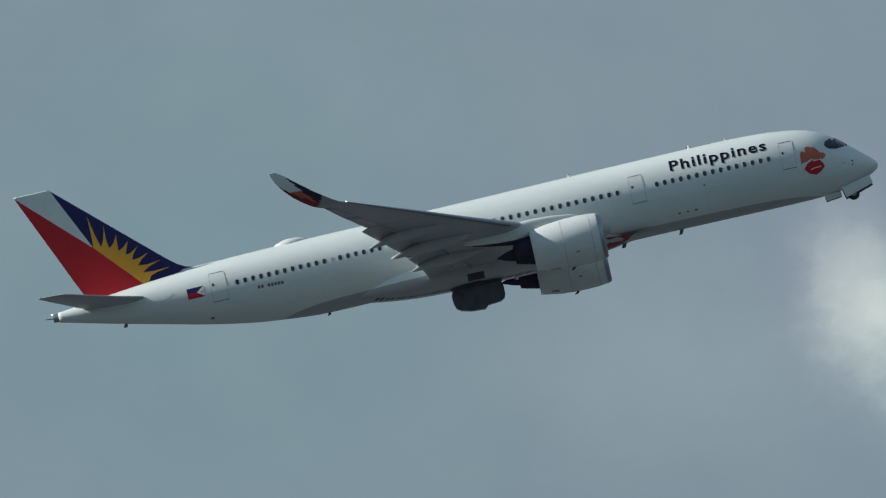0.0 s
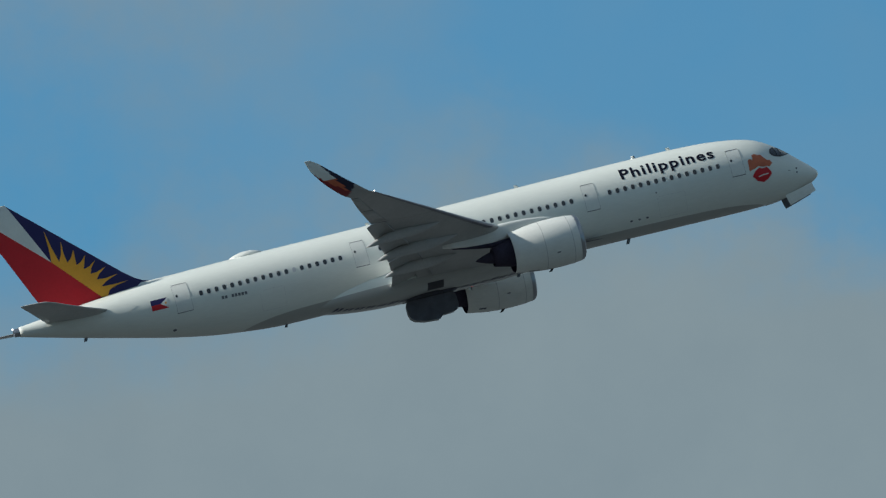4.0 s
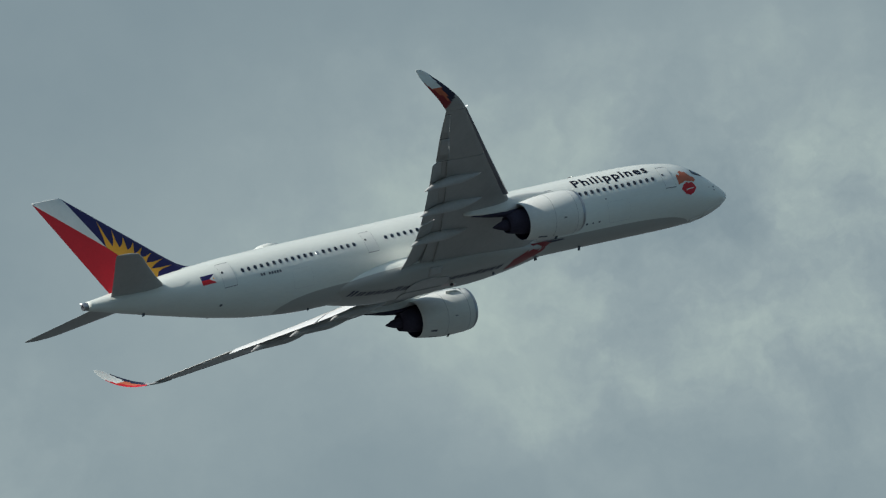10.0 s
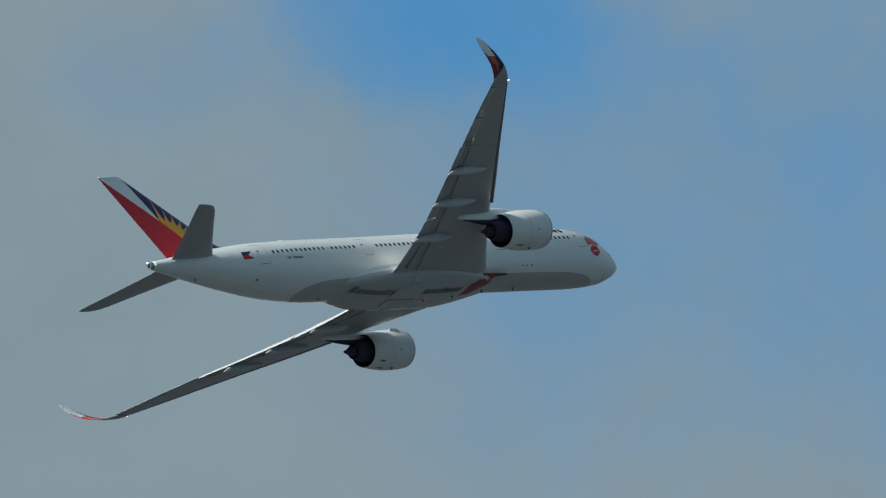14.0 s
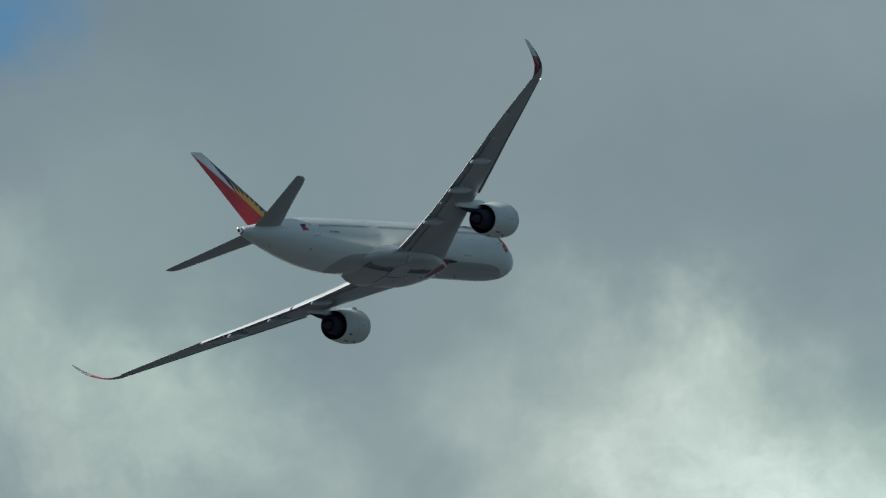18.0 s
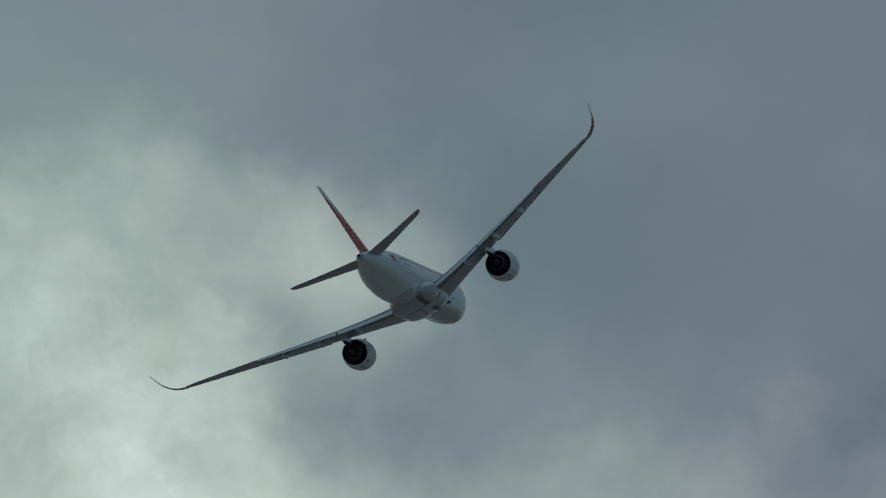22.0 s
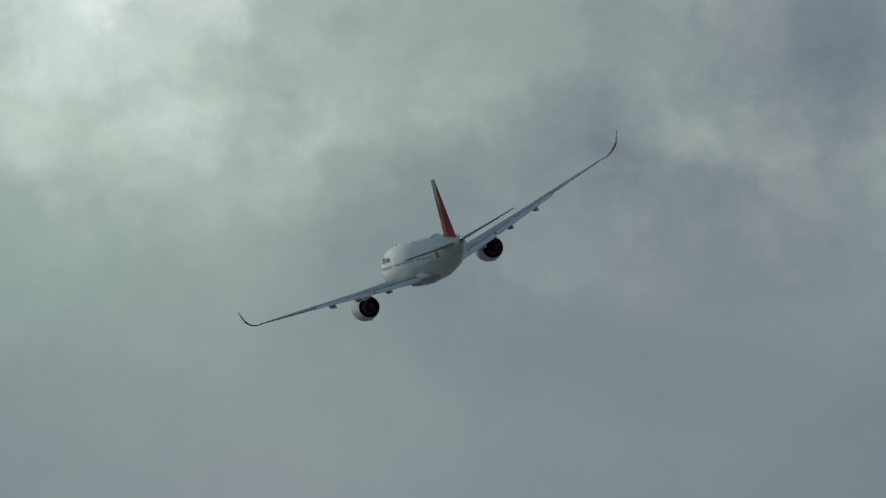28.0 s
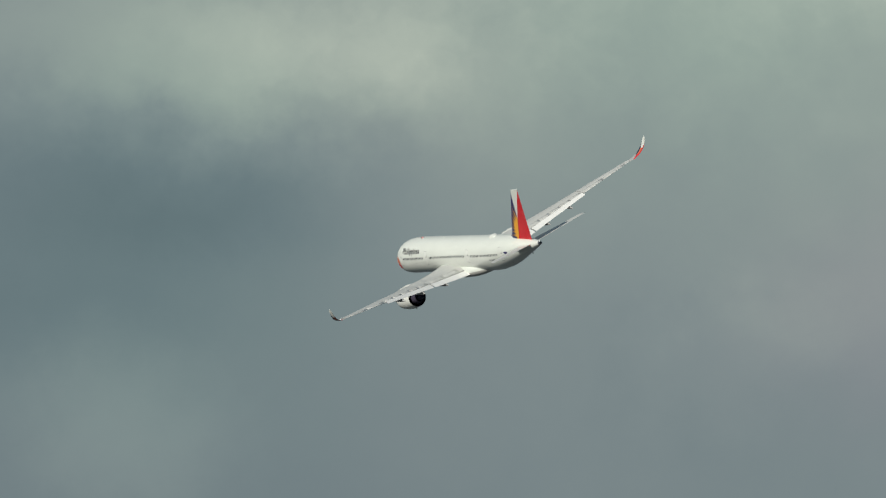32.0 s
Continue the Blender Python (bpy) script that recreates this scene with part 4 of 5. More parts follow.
def build_fin():
    tt, tl = (67.74, 11.30), (64.84, 11.30)
    wb, sun, teb = (62.4, 6.05), (59.2, 2.45), (63.60, 2.2)
    fin = part("vertical_fin", fin_zone([[tt, tl, wb]]), PANEL, airliner, "tall swept tail fin with a sunburst over red and blue")
    part("blue_field", fin_zone([[tl, (56.9, 3.96), (56.2, 3.38), (55.6, 3.04), (55.0, 2.86), (54.3, 2.76), (55.6, 2.5), (56.5, 2.4), sun, wb]]), BLUE, fin, "deep blue field")
    part("red_field", fin_zone([[tt, wb, sun, (59.9, 2.0), (62.2, 1.8), (63.66, 1.9)]]), RED, fin, "red field along the rudder")
    # sunburst: a golden band with eight rays ending in hairlines
    tips = [(62.36, 8.63), (61.24, 7.56), (60.43, 6.66), (59.62, 6.01), (58.95, 5.42), (58.23, 4.75), (57.42, 3.97), (56.7, 3.25)]
    valleys = [(62.36, 6.75), (61.78, 5.96), (61.16, 5.73), (60.50, 5.37), (60.01, 4.92), (59.58, 4.43), (59.22, 3.88), (58.98, 3.25), (58.40, 2.85)]
    band = part("sunburst", fin_zone([[wb] + valleys + [(58.7, 2.35), sun]], off=0.022), YELLOW, fin, "golden sunburst with pointed rays")
    for tip, v, w in zip(tips, valleys, valleys[1:]):
        a, b, t = Vector(v), Vector(w), Vector(tip)
        waist = ((a + b) / 2).lerp(t, 0.38)
        part("ray", fin_zone([[v, tuple(waist + (a - b) * 0.17), tip, tuple(waist + (b - a) * 0.17), w]], off=0.022), YELLOW, band)
    # tip cap
    rings = [[(CG - s, w * math.sin(a), 11.28 + 0.10 * math.cos(a) * (1 if math.cos(a) > 0 else 0.2)) for a in (2 * math.pi * k / 12 for k in range(12))] for s, w in ((64.86, 0.01), (65.1, 0.08), (65.7, 0.14), (66.5, 0.12), (67.5, 0.03), (67.74, 0.008))]
    part("tip_cap", loft(rings), PANEL, fin)
    # low fillet ahead of the fin
    rings = []
    for k in range(9):
        u = k / 8
        s = 52.6 + u * 5.2
        top = fus(s)[0] + fus(s)[1]
        w, h = 0.12 + 0.30 * u, 0.05 + 0.42 * u * u
        rings.append([(CG - s, w * math.sin(a), top - 0.22 + (h + 0.2) * math.cos(a)) for a in (2 * math.pi * i / 14 for i in range(14))])
    part("dorsal_fillet", loft(rings), PANEL, fin)
    return fin


body = build_fuselage()
belly = build_belly()
wings = {side: build_wing(side) for side in (-1, 1)}
engines = {side: build_engine(side) for side in (-1, 1)}
tails = {side: build_tailplane(side) for side in (-1, 1)}
fin = build_fin()


# ---- windows, doors and markings of the fuselage ----
def window_z(s):
    return curve_at((8, 30, 40, 52), (0.91, 0.89, 0.77, 0.65), s)


def flush(s, z, side, off):
    """Pose of a small flat piece on the fuselage side: its x aft along the body, its y up, its z outward."""
    n = skin_normal(s, z, side)
    x = Vector((-1, 0, 0)) if side < 0 else Vector((1, 0, 0))
    y = n.cross(x).normalized()
    x = y.cross(n)
    m = Matrix((x, y, n)).transposed().to_4x4()
    m.translation = Vector((CG - s, side * skin_y(s, z), z)) + n * (off + 0.004)
    return m


def plate(points, depth):
    """A flat outline in x and y with thickness along z, its front edge slightly rounded."""
    bm = bmesh.new()
    rim = [bm.verts.new((x, y, -depth)) for x, y in points]
    front = [bm.verts.new((x * 0.94, y * 0.94, depth)) for x, y in points]
    bm.faces.new(front)
    for i in range(len(points)):
        j = (i + 1) % len(points)
        bm.faces.new((rim[i], rim[j], front[j], front[i]))
    bmesh.ops.recalc_face_normals(bm, faces=bm.faces)
    return bm


def mesh_of(bm, name, material):
    me = bpy.data.meshes.new(name)
    bm.to_mesh(me)
    bm.free()
    me.materials.append(material)
    return me


def superellipse(a, b, power=2.6, n=16):
    out = []
    for k in range(n):
        t = 2 * math.pi * k / n
        c, s = math.cos(t), math.sin(t)
        out.append((a * math.copysign(abs(c) ** (2 / power), c), b * math.copysign(abs(s) ** (2 / power), s)))
    return out


def build_windows(side):
    glass = mesh_of(plate(superellipse(0.145, 0.205), 0.006), "cabin_window", GLASS)
    blank = mesh_of(plate(superellipse(0.14, 0.20), 0.006), "blanked_window", SURROUND)
    ring = bmesh.new()
    inner = [ring.verts.new((x, y, 0.005)) for x, y in superellipse(0.15, 0.21)]
    outer = [ring.verts.new((x, y, 0.0)) for x, y in superellipse(0.185, 0.25)]
    for i in range(16):
        j = (i + 1) % 16
        ring.faces.new((inner[i], outer[i], outer[j], inner[j]))
    bmesh.ops.recalc_face_normals(ring, faces=ring.faces)
    rim = mesh_of(ring, "window_rim", SURROUND)
    rows = [8.47 + 0.65 * k for k in range(15)] + [20.78 + 0.668 * k for k in range(25)] + [40.17 + 0.6455 * k for k in range(19)]
    for s in rows:
        z = window_z(s)
        empty = 43.9 < s < 44.2
        pane = share("blanked_window" if empty else "cabin_window", blank if empty else glass, flush(s, z, side, 0.006), airliner)
        if not empty:
            share("window_rim", rim, Matrix.Identity(4), pane)


def build_doors(side):
    for s0, s1, z0, z1 in ((6.35, 7.5, -0.20, 2.0), (18.6, 19.75, -0.23, 1.97), (37.95, 39.1, -0.28, 1.80), (52.65, 53.95, -0.5, 1.80)):
        outer = rounded(s0, s1, z0, z1, 0.16)
        door = part("cabin_door", on_skin([outer], side, 0.010), PANEL, airliner, "closed white cabin door")
        # seams: crisp sill and lintel, fainter sides
        ring = []
        inner = rounded(s0 + 0.022, s1 - 0.022, z0 + 0.022, z1 - 0.022, 0.14)
        for i in range(len(outer)):
            j = (i + 1) % len(outer)
            ring.append([outer[i], outer[j], inner[j], inner[i]])
        part("door_seam", on_skin(ring, side, 0.013), FAINT, door)
        part("sill", on_skin([[(s0 + 0.02, z0 - 0.02), (s1 + 0.02, z0 - 0.02), (s1 + 0.02, z0 + 0.03), (s0 + 0.02, z0 + 0.03)]], side, 0.022), GREY_BAR, door)
        part("lintel", on_skin([[(s0 + 0.05, z1 - 0.02), (s1 - 0.02, z1 - 0.02), (s1 - 0.02, z1 + 0.015), (s0 + 0.05, z1 + 0.015)]], side, 0.022), GREY_BAR, door)
        share("door_window", mesh_of(plate(superellipse(0.09, 0.12), 0.012), "door_window", GLASS), flush(s1 - 0.22, (z0 + z1) / 2 + 0.22, side, 0.014), door)


def build_cockpit(side):
    mask = [(3.90, 1.12), (3.78, 1.40), (3.40, 1.58), (2.95, 1.66), (2.66, 1.40), (2.36, 1.19), (2.10, 0.96), (2.10, 0.78), (2.66, 0.68), (3.05, 0.62), (3.55, 0.74), (3.80, 0.90)]
    surround = part("cockpit_surround", on_skin([mask], side, 0.008, 0.12), SEAM, airliner, "dark surround of the cockpit windows")
    for quad in ([(3.80, 1.08), (3.72, 1.33), (3.48, 1.50), (3.40, 0.82), (3.62, 0.86)], [(3.32, 1.46), (3.08, 1.36), (2.98, 0.76), (3.26, 0.79)], [(2.90, 1.50), (2.58, 1.25), (2.26, 0.98), (2.24, 0.84), (2.86, 0.76)]):
        part("cockpit_window", on_skin([quad], side, 0.02, 0.12), GLASS, surround, "dark cockpit glass")


def build_title(side):
    curve = bpy.data.curves.new("title", "FONT")
    curve.body = "Philippines"
    curve.size, curve.offset, curve.resolution_u = 1.0, 0.022, 3
    curve.space_character = 1.16
    ob = bpy.data.objects.new("title", curve)
    scene.collection.objects.link(ob)
    bpy.context.view_layer.update()
    me = bpy.data.meshes.new_from_object(ob.evaluated_get(bpy.context.evaluated_depsgraph_get()))
    bpy.data.objects.remove(ob)
    bm = bmesh.new()
    bm.from_mesh(me)
    bpy.data.meshes.remove(me)
    xs = [v.co.x for v in bm.verts]
    caps = max(v.co.y for v in bm.verts)
    x0, x1 = min(xs), max(xs)
    for v in bm.verts:
        u = (v.co.x - x0) / (x1 - x0)
        s = 16.28 - u * 7.82 if side < 0 else 8.5 + u * 7.82
        v.co = Vector((s, 0, 1.70 + v.co.y / caps * 0.84))
    bmesh.ops.triangulate(bm, faces=bm.faces[:])
    bend(bm, side, 0.016, 0.2)
    part("title", bm, TITLE, body, "navy painted country name")


def build_markings(side):
    # flag: blue over red, white hoist wedge toward the nose
    f0, f1, lo, hi = 54.5, 55.88, 0.14, 0.98
    mid = (lo + hi) / 2
    flag = part("flag", on_skin([[(f1, hi), (f0, hi), (f0 + 0.62, mid), (f1, mid)]], side, 0.012), BLUE, airliner, "painted flag in blue, red and white")
    part("red_stripe", on_skin([[(f1, mid), (f0 + 0.62, mid), (f0, lo), (f1, lo)]], side, 0.012), RED, flag)
    part("white_wedge", on_skin([[(f0, hi), (f0, lo), (f0 + 0.62, mid)]], side, 0.013), PANEL, flag)
    part("sun_mark", on_skin([[(f0 + 0.2 + 0.08 * math.cos(a), mid + 0.08 * math.sin(a)) for a in (2 * math.pi * k / 10 for k in range(10))]], side, 0.018), YELLOW, flag)
    # registration, as plain bars
    for k in range(8):
        if k == 2:
            continue
        s = 50.28 - k * 0.27 if side < 0 else 48.3 + k * 0.27
        z = -0.13 - (50.3 - s) * 0.03
        part("registration_bar", on_skin([[(s, z - 0.12), (s - 0.19, z - 0.12), (s - 0.19, z + 0.12), (s, z + 0.12)]], side, 0.012), GREY_BAR, body)
    # pair of lips under a ragged orange brush mark
    orange = [(5.93, 0.81), (6.02, -0.09), (5.80, 0.02), (5.53, 0.06), (5.19, 0.22), (4.9, 0.10), (4.25, 0.02), (3.95, 0.25), (4.14, 0.34), (4.10, 0.52), (4.33, 0.56), (4.58, 0.84),
              (4.76, 1.11), (4.95, 1.10), (5.25, 1.27), (5.51, 1.17), (5.45, 0.98), (5.55, 0.80), (5.72, 0.74), (5.77, 0.95)]
    decal = part("brush_mark", on_skin([orange], side, 0.014, 0.12), ORANGE, airliner, "ragged orange brush mark beside the cockpit")
    lips = [(5.86, -0.50), (5.56, -0.14), (5.13, 0.08), (4.92, -0.04), (4.50, 0.02), (4.26, -0.36), (4.22, -0.58), (4.59, -0.92), (5.01, -1.09), (5.51, -0.93)]
    grown = [((s - 5.03) * 1.12 + 5.03, (z + 0.5) * 1.14 - 0.5) for s, z in lips]
    part("lips_outline", on_skin([grown], side, 0.017, 0.12), PANEL, decal)
    part("lips", on_skin([lips], side, 0.021, 0.12), RED, decal, "red lips")
    part("lips_gap", on_skin([[(5.36, -0.66), (4.95, -0.58), (4.48, -0.55), (4.48, -0.49), (4.95, -0.50), (5.36, -0.58)]], side, 0.026, 0.12), PANEL, decal)
    # small vents, probes and static ports
    for s, z, r in ((16.29, -1.70, 0.085), (15.62, -1.70, 0.075), (14.95, -1.70, 0.085), (54.3, -1.62, 0.13), (2.0, -0.55, 0.07), (2.02, -0.85, 0.06), (13.9, 0.0, 0.06)):
        share("vent", mesh_of(plate(superellipse(r * 1.3, r), 0.01), "vent", GREY_BAR), flush(s, z, side, 0.008), body)
    probe = tube([(0, 0, 0), (0, 0, 0.10), (0.18, 0, 0.14)], [0.02, 0.02, 0.012], 8)
    share("pitot_probe", mesh_of(probe, "pitot_probe", SEAM), flush(2.6, -0.62, side, 0.0), body)
    # access hatches, faint
    for s0, s1, z0, z1 in ((11.6, 13.9, -1.95, -0.35), (45.2, 47.2, -1.9, -0.3)) if side < 0 else ():
        outer, inner = rounded(s0, s1, z0, z1, 0.15), rounded(s0 + 0.012, s1 - 0.012, z0 + 0.012, z1 - 0.012, 0.14)
        ring = [[outer[i], outer[(i + 1) % len(outer)], inner[(i + 1) % len(outer)], inner[i]] for i in range(len(outer))]
        part("cargo_door_seam", on_skin(ring, side, 0.008), SURROUND, body)
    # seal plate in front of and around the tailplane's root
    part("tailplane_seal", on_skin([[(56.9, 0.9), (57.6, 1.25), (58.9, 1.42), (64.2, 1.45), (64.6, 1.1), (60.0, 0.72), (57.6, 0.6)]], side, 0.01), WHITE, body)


def underside(polys, off, step=0.3):
    """Outlines in (s, y) laid onto the underside."""
    bm = bmesh.new()
    for poly in polys:
        f = bm.faces.new([bm.verts.new((s, y, 0)) for s, y in poly])
        bmesh.ops.triangulate(bm, faces=[f])
    cut(bm, 1, step)
    cut(bm, 0, 0.6)
    for v in bm.verts:
        s, y = v.co.x, v.co.y
        v.co = Vector((CG - s, y, belly_z(s, y) - off - 0.006))
    bm.normal_update()
    for f in bm.faces:
        if f.normal.z > 0:
            f.normal_flip()
    return bm


def build_belly_marks():
    # the belly title, as plain slanted bars
    for word, first, last, n in ((0, 41.6, 34.4, 8), (1, 33.4, 25.4, 10)):
        pitch = (first - last) / n
        for k in range(n):
            s = first - k * pitch
            tall = 0.66 if (k * 7 + word * 3) % 5 else 0.86
            for foot in (0.0, 0.42):
                mark = [(s - pitch * foot, -0.8), (s - pitch * (foot + 0.26), -0.8), (s - pitch * (foot + 0.26) - 0.45 * tall, -0.8 - tall), (s - pitch * foot - 0.45 * tall, -0.8 - tall)]
                part("title_bar", underside([mark], 0.014), FADED, belly)
    part("red_belly_panel", underside([[(24.6, 0.2), (24.4, -1.6), (22.4, -2.15), (20.3, -2.2), (20.0, -1.6), (21.6, -0.6), (23.4, 0.2)]], 0.014), DULL_RED, belly, "red painted panel")
    part("blue_belly_panel", underside([[(20.9, -2.1), (19.2, -2.2), (18.7, -1.9), (20.0, -1.6)]], 0.018), DARK_BAR, belly, "blue painted panel")
    # antennas and drain masts
    for s, h, c in ((16.2, 0.42, 0.3), (20.85, 0.40, 0.34), (25.6, 0.3, 0.3), (45.0, 0.25, 0.25), (61.0, 0.28, 0.3)):
        z = belly_z(s, 0) + 0.03
        part("belly_antenna", loft([[(CG - s - 0.5 * h * k, 0.03 * (1 - 0.6 * k), z - h * k), (CG - s - c * 0.5 - 0.5 * h * k, 0.04 * (1 - 0.6 * k), z - h * k), (CG - s - c - 0.45 * h * k, 0, z - h * k), (CG - s - c * 0.5 - 0.5 * h * k, -0.04 * (1 - 0.6 * k), z - h * k)] for k in (0, 1)]), GREY_BAR, body, smooth=False)
    for s, h, c in ((11.2, 0.28, 0.35), (24.0, 0.25, 0.35), (36.5, 0.25, 0.35)):
        z = fus(s)[0] + fus(s)[1] - 0.03
        part("crown_antenna", loft([[(CG - s - 0.4 * h * k, 0.03 * (1 - 0.6 * k), z + h * k), (CG - s - c * 0.5 - 0.4 * h * k, 0.04 * (1 - 0.6 * k), z + h * k), (CG - s - c - 0.3 * h * k, 0, z + h * k), (CG - s - c * 0.5 - 0.4 * h * k, -0.04 * (1 - 0.6 * k), z + h * k)] for k in (0, 1)]), PANEL, body, smooth=False)
    # satellite radome on the crown
    rings = []
    for k in range(13):
        u = k / 12
        s = 45.7 + 2.7 * u
        top = fus(s)[0] + fus(s)[1]
        h = 0.38 * math.sin(math.pi * min(1, u * 0.94 + 0.05)) ** 0.7
        w = 0.75 * math.sin(math.pi * min(1, u * 0.9 + 0.08)) ** 0.6
        rings.append([(CG - s, w * math.sin(a), top - 0.08 + (h + 0.06) * max(-0.3, math.cos(a))) for a in (2 * math.pi * i / 24 for i in range(24))])
    part("radome", loft(rings), PANEL, body, "white satellite radome on the crown")


def build_wing_lights(side):
    # strobe and navigation lamp in the wing tip's leading edge
    lens = bmesh.new()
    bmesh.ops.create_uvsphere(lens, u_segments=12, v_segments=8, radius=0.08)
    for v in lens.verts:
        v.co = Vector((CG - 41.85 - v.co.x * 0.9, side * (29.62 + v.co.y * 1.6), 2.40 + v.co.z * 0.7))
    part("wing_tip_lamp", lens, LENS, wings[side], "clear wing tip lamp")


def emitter(name, colour, strength):
    mat = bpy.data.materials.new(name)
    mat.use_nodes = True
    bsdf = mat.node_tree.nodes["Principled BSDF"]
    bsdf.inputs["Base Color"].default_value = (*colour, 1)
    bsdf.inputs["Emission Color"].default_value = (*colour, 1)
    bsdf.inputs["Emission Strength"].default_value = strength
    return mat


LENS = emitter("white_lamp_glow", (1.0, 0.98, 0.94), 1.2)
BEACON = emitter("red_beacon_glow", (1.0, 0.03, 0.05), 48.0)
BEACON_CORE = emitter("hot_beacon_core", (1.0, 0.16, 0.13), 30.0)

for side in (-1, 1):
    build_windows(side)
    build_doors(side)
    build_cockpit(side)
    build_title(side)
    build_markings(side)
    build_wing_lights(side)
build_belly_marks()
part("tail_lamp", tube([(CG - 66.70, 0.0, 1.56), (CG - 66.84, 0.0, 1.57)], [0.09, 0.06], 10), LENS, body, "white tail lamp")


# ---- rotating red beacons: a lamp house whose one window turns past the viewer ----
def build_beacon(name, s, z, up):
    part("beacon_base", tube([(CG - s, 0, z), (CG - s, 0, z + up * 0.10)], [0.20, 0.16], 20), PANEL, body)
    bm = tube([(0, 0, 0), (0, 0, up * 0.17), (0, 0, up * 0.20)], [0.11, 0.11, 0.05], 20)
    rotor = part(name, bm, PANEL, airliner, "rotating red beacon with a shuttered lens")
    rotor.matrix_basis = Matrix.Translation((CG - s, 0, z + up * 0.10))
    pane = bmesh.new()
    grid = []
    for k in range(5):
        a = radians(-30 + 15 * k)
        grid.append([pane.verts.new((0.12 * math.cos(a), 0.12 * math.sin(a), up * h)) for h in (0.01, 0.08, 0.16)])
    for a, b in zip(grid, grid[1:]):
        for i in range(2):
            pane.faces.new((a[i], b[i], b[i + 1], a[i + 1]))
    bmesh.ops.recalc_face_normals(pane, faces=pane.faces)
    part("beacon_lens", pane, BEACON, rotor, "glowing red lens")
    part("beacon_bulb", box(0.12, 0.13, -0.03, 0.03, up * 0.06, up * 0.11, 0.003, 1), BEACON_CORE, rotor)
    for y in (-1, 1):
        part("shutter", box(0.09, 0.40, y * 0.066, y * 0.076, 0.0, up * 0.18, 0.002, 1), SEAM, rotor)
    return rotor


belly_beacon = build_beacon("belly_beacon", 30.0, belly_z(30.0, 0) + 0.05, -1)
crown_beacon = build_beacon("crown_beacon", 14.4, fus(14.4)[0] + fus(14.4)[1] - 0.05, 1)


# ---- undercarriage ----
def wheel_mesh(radius, width):
    prof = [(-width / 2, radius * 0.55), (-width / 2, radius * 0.86), (-width * 0.38, radius * 0.97), (-width * 0.15, radius), (width * 0.15, radius), (width * 0.38, radius * 0.97), (width / 2, radius * 0.86), (width / 2, radius * 0.55)]
    return loft([[(r * math.cos(a), y, r * math.sin(a)) for a in (2 * math.pi * k / 28 for k in range(28))] for y, r in prof])


def build_nose_gear():
    # modelled hanging straight down from its pivot
    leg = part("nose_gear_leg", tube([(0, 0, 0), (0, 0, -1.3), (0, 0, -2.35)], [0.13, 0.12, 0.08]), STRUT, airliner, "retracting nose gear leg")
    part("axle", tube([(0, -0.42, -2.35), (0, 0.42, -2.35)], 0.07), HUB, leg)
    part("drag_brace", tube([(0.05, 0, -1.2), (0.75, 0, -0.25)], 0.06), STRUT, leg)
    for y in (-0.28, 0.28):
        w = part("wheel", wheel_mesh(0.46, 0.30), TYRE, leg, "black tyre")
        w.matrix_basis = Matrix.Translation((0, y, -2.35))
        h = part("hub", tube([(0, -0.16, 0), (0, 0.16, 0)], 0.24, 20), HUB, leg)
        h.matrix_basis = Matrix.Translation((0, y, -2.35))
    return leg


NOSE_PIVOT = (CG - 4.35, 0, -1.70)
nose_leg = build_nose_gear()


def hinged(name, poly, off, thick, hinge, material, lining, label):
    """A door made in its closed place on the underside, with its origin on the hinge line."""
    bm = underside([poly], off + thick)
    inner = underside([poly], off)
    bmesh.ops.reverse_faces(inner, faces=inner.faces[:])
    tmp = bpy.data.meshes.new("tmp")
    inner.to_mesh(tmp)
    inner.free()
    n = len(bm.faces)
    bm.from_mesh(tmp)
    bpy.data.meshes.remove(tmp)
    bm.faces.ensure_lookup_table()
    for f in bm.faces[n:]:
        f.material_index = 1
    # close the rim between the two skins
    bm.verts.ensure_lookup_table()
    edges = [e for e in bm.edges if e.is_boundary]
    half = [e for e in edges if e.link_faces[0].material_index == 0]
    low = {(round(v.co.x, 3), round(v.co.y, 3)): v for e in edges if e.link_faces[0].material_index == 1 for v in e.verts}
    for e in half:
        a, b = e.verts
        c, d = (low.get((round(v.co.x, 3), round(v.co.y, 3))) for v in (a, b))
        if c and d and len({a, b, c, d}) == 4:
            bm.faces.new((a, b, d, c))
    bmesh.ops.recalc_face_normals(bm, faces=bm.faces)
    for v in bm.verts:
        v.co -= Vector(hinge)
    ob = part(name, bm, [material, lining], airliner, label, smooth=False)
    ob.matrix_basis = Matrix.Translation(hinge)
    return ob


def build_bays():
    doors = []
    for side in (-1, 1):
        y = lambda v: side * v
        # main door, hinged near the keel
        poly = [(31.35, y(0.12)), (31.2, y(0.45)), (31.2, y(1.25)), (31.35, y(1.60)), (31.7, y(1.78)), (32.7, y(1.85)), (33.0, y(2.12)), (34.1, y(2.05)), (34.9, y(1.85)), (35.25, y(1.6)), (35.38, y(1.2)), (35.42, y(0.6)), (35.3, y(0.25)), (35.0, y(0.12))]
        if side > 0:
            poly = poly[::-1]
        hinge = (CG - 33.3, side * 0.12, belly_z(33.3, 0.12))
        part("wheel_bay", underside([[(s, v * 0.97) for s, v in poly]], 0.012), WELL, belly, "dark open wheel bay")
        doors.append((side, "main", hinged("main_gear_door", poly, 0.02, 0.05, hinge, FAIRING, DOORBACK, "main gear door, grey outside and dark inside"), hinge))
    return doors


bay_doors = build_bays()


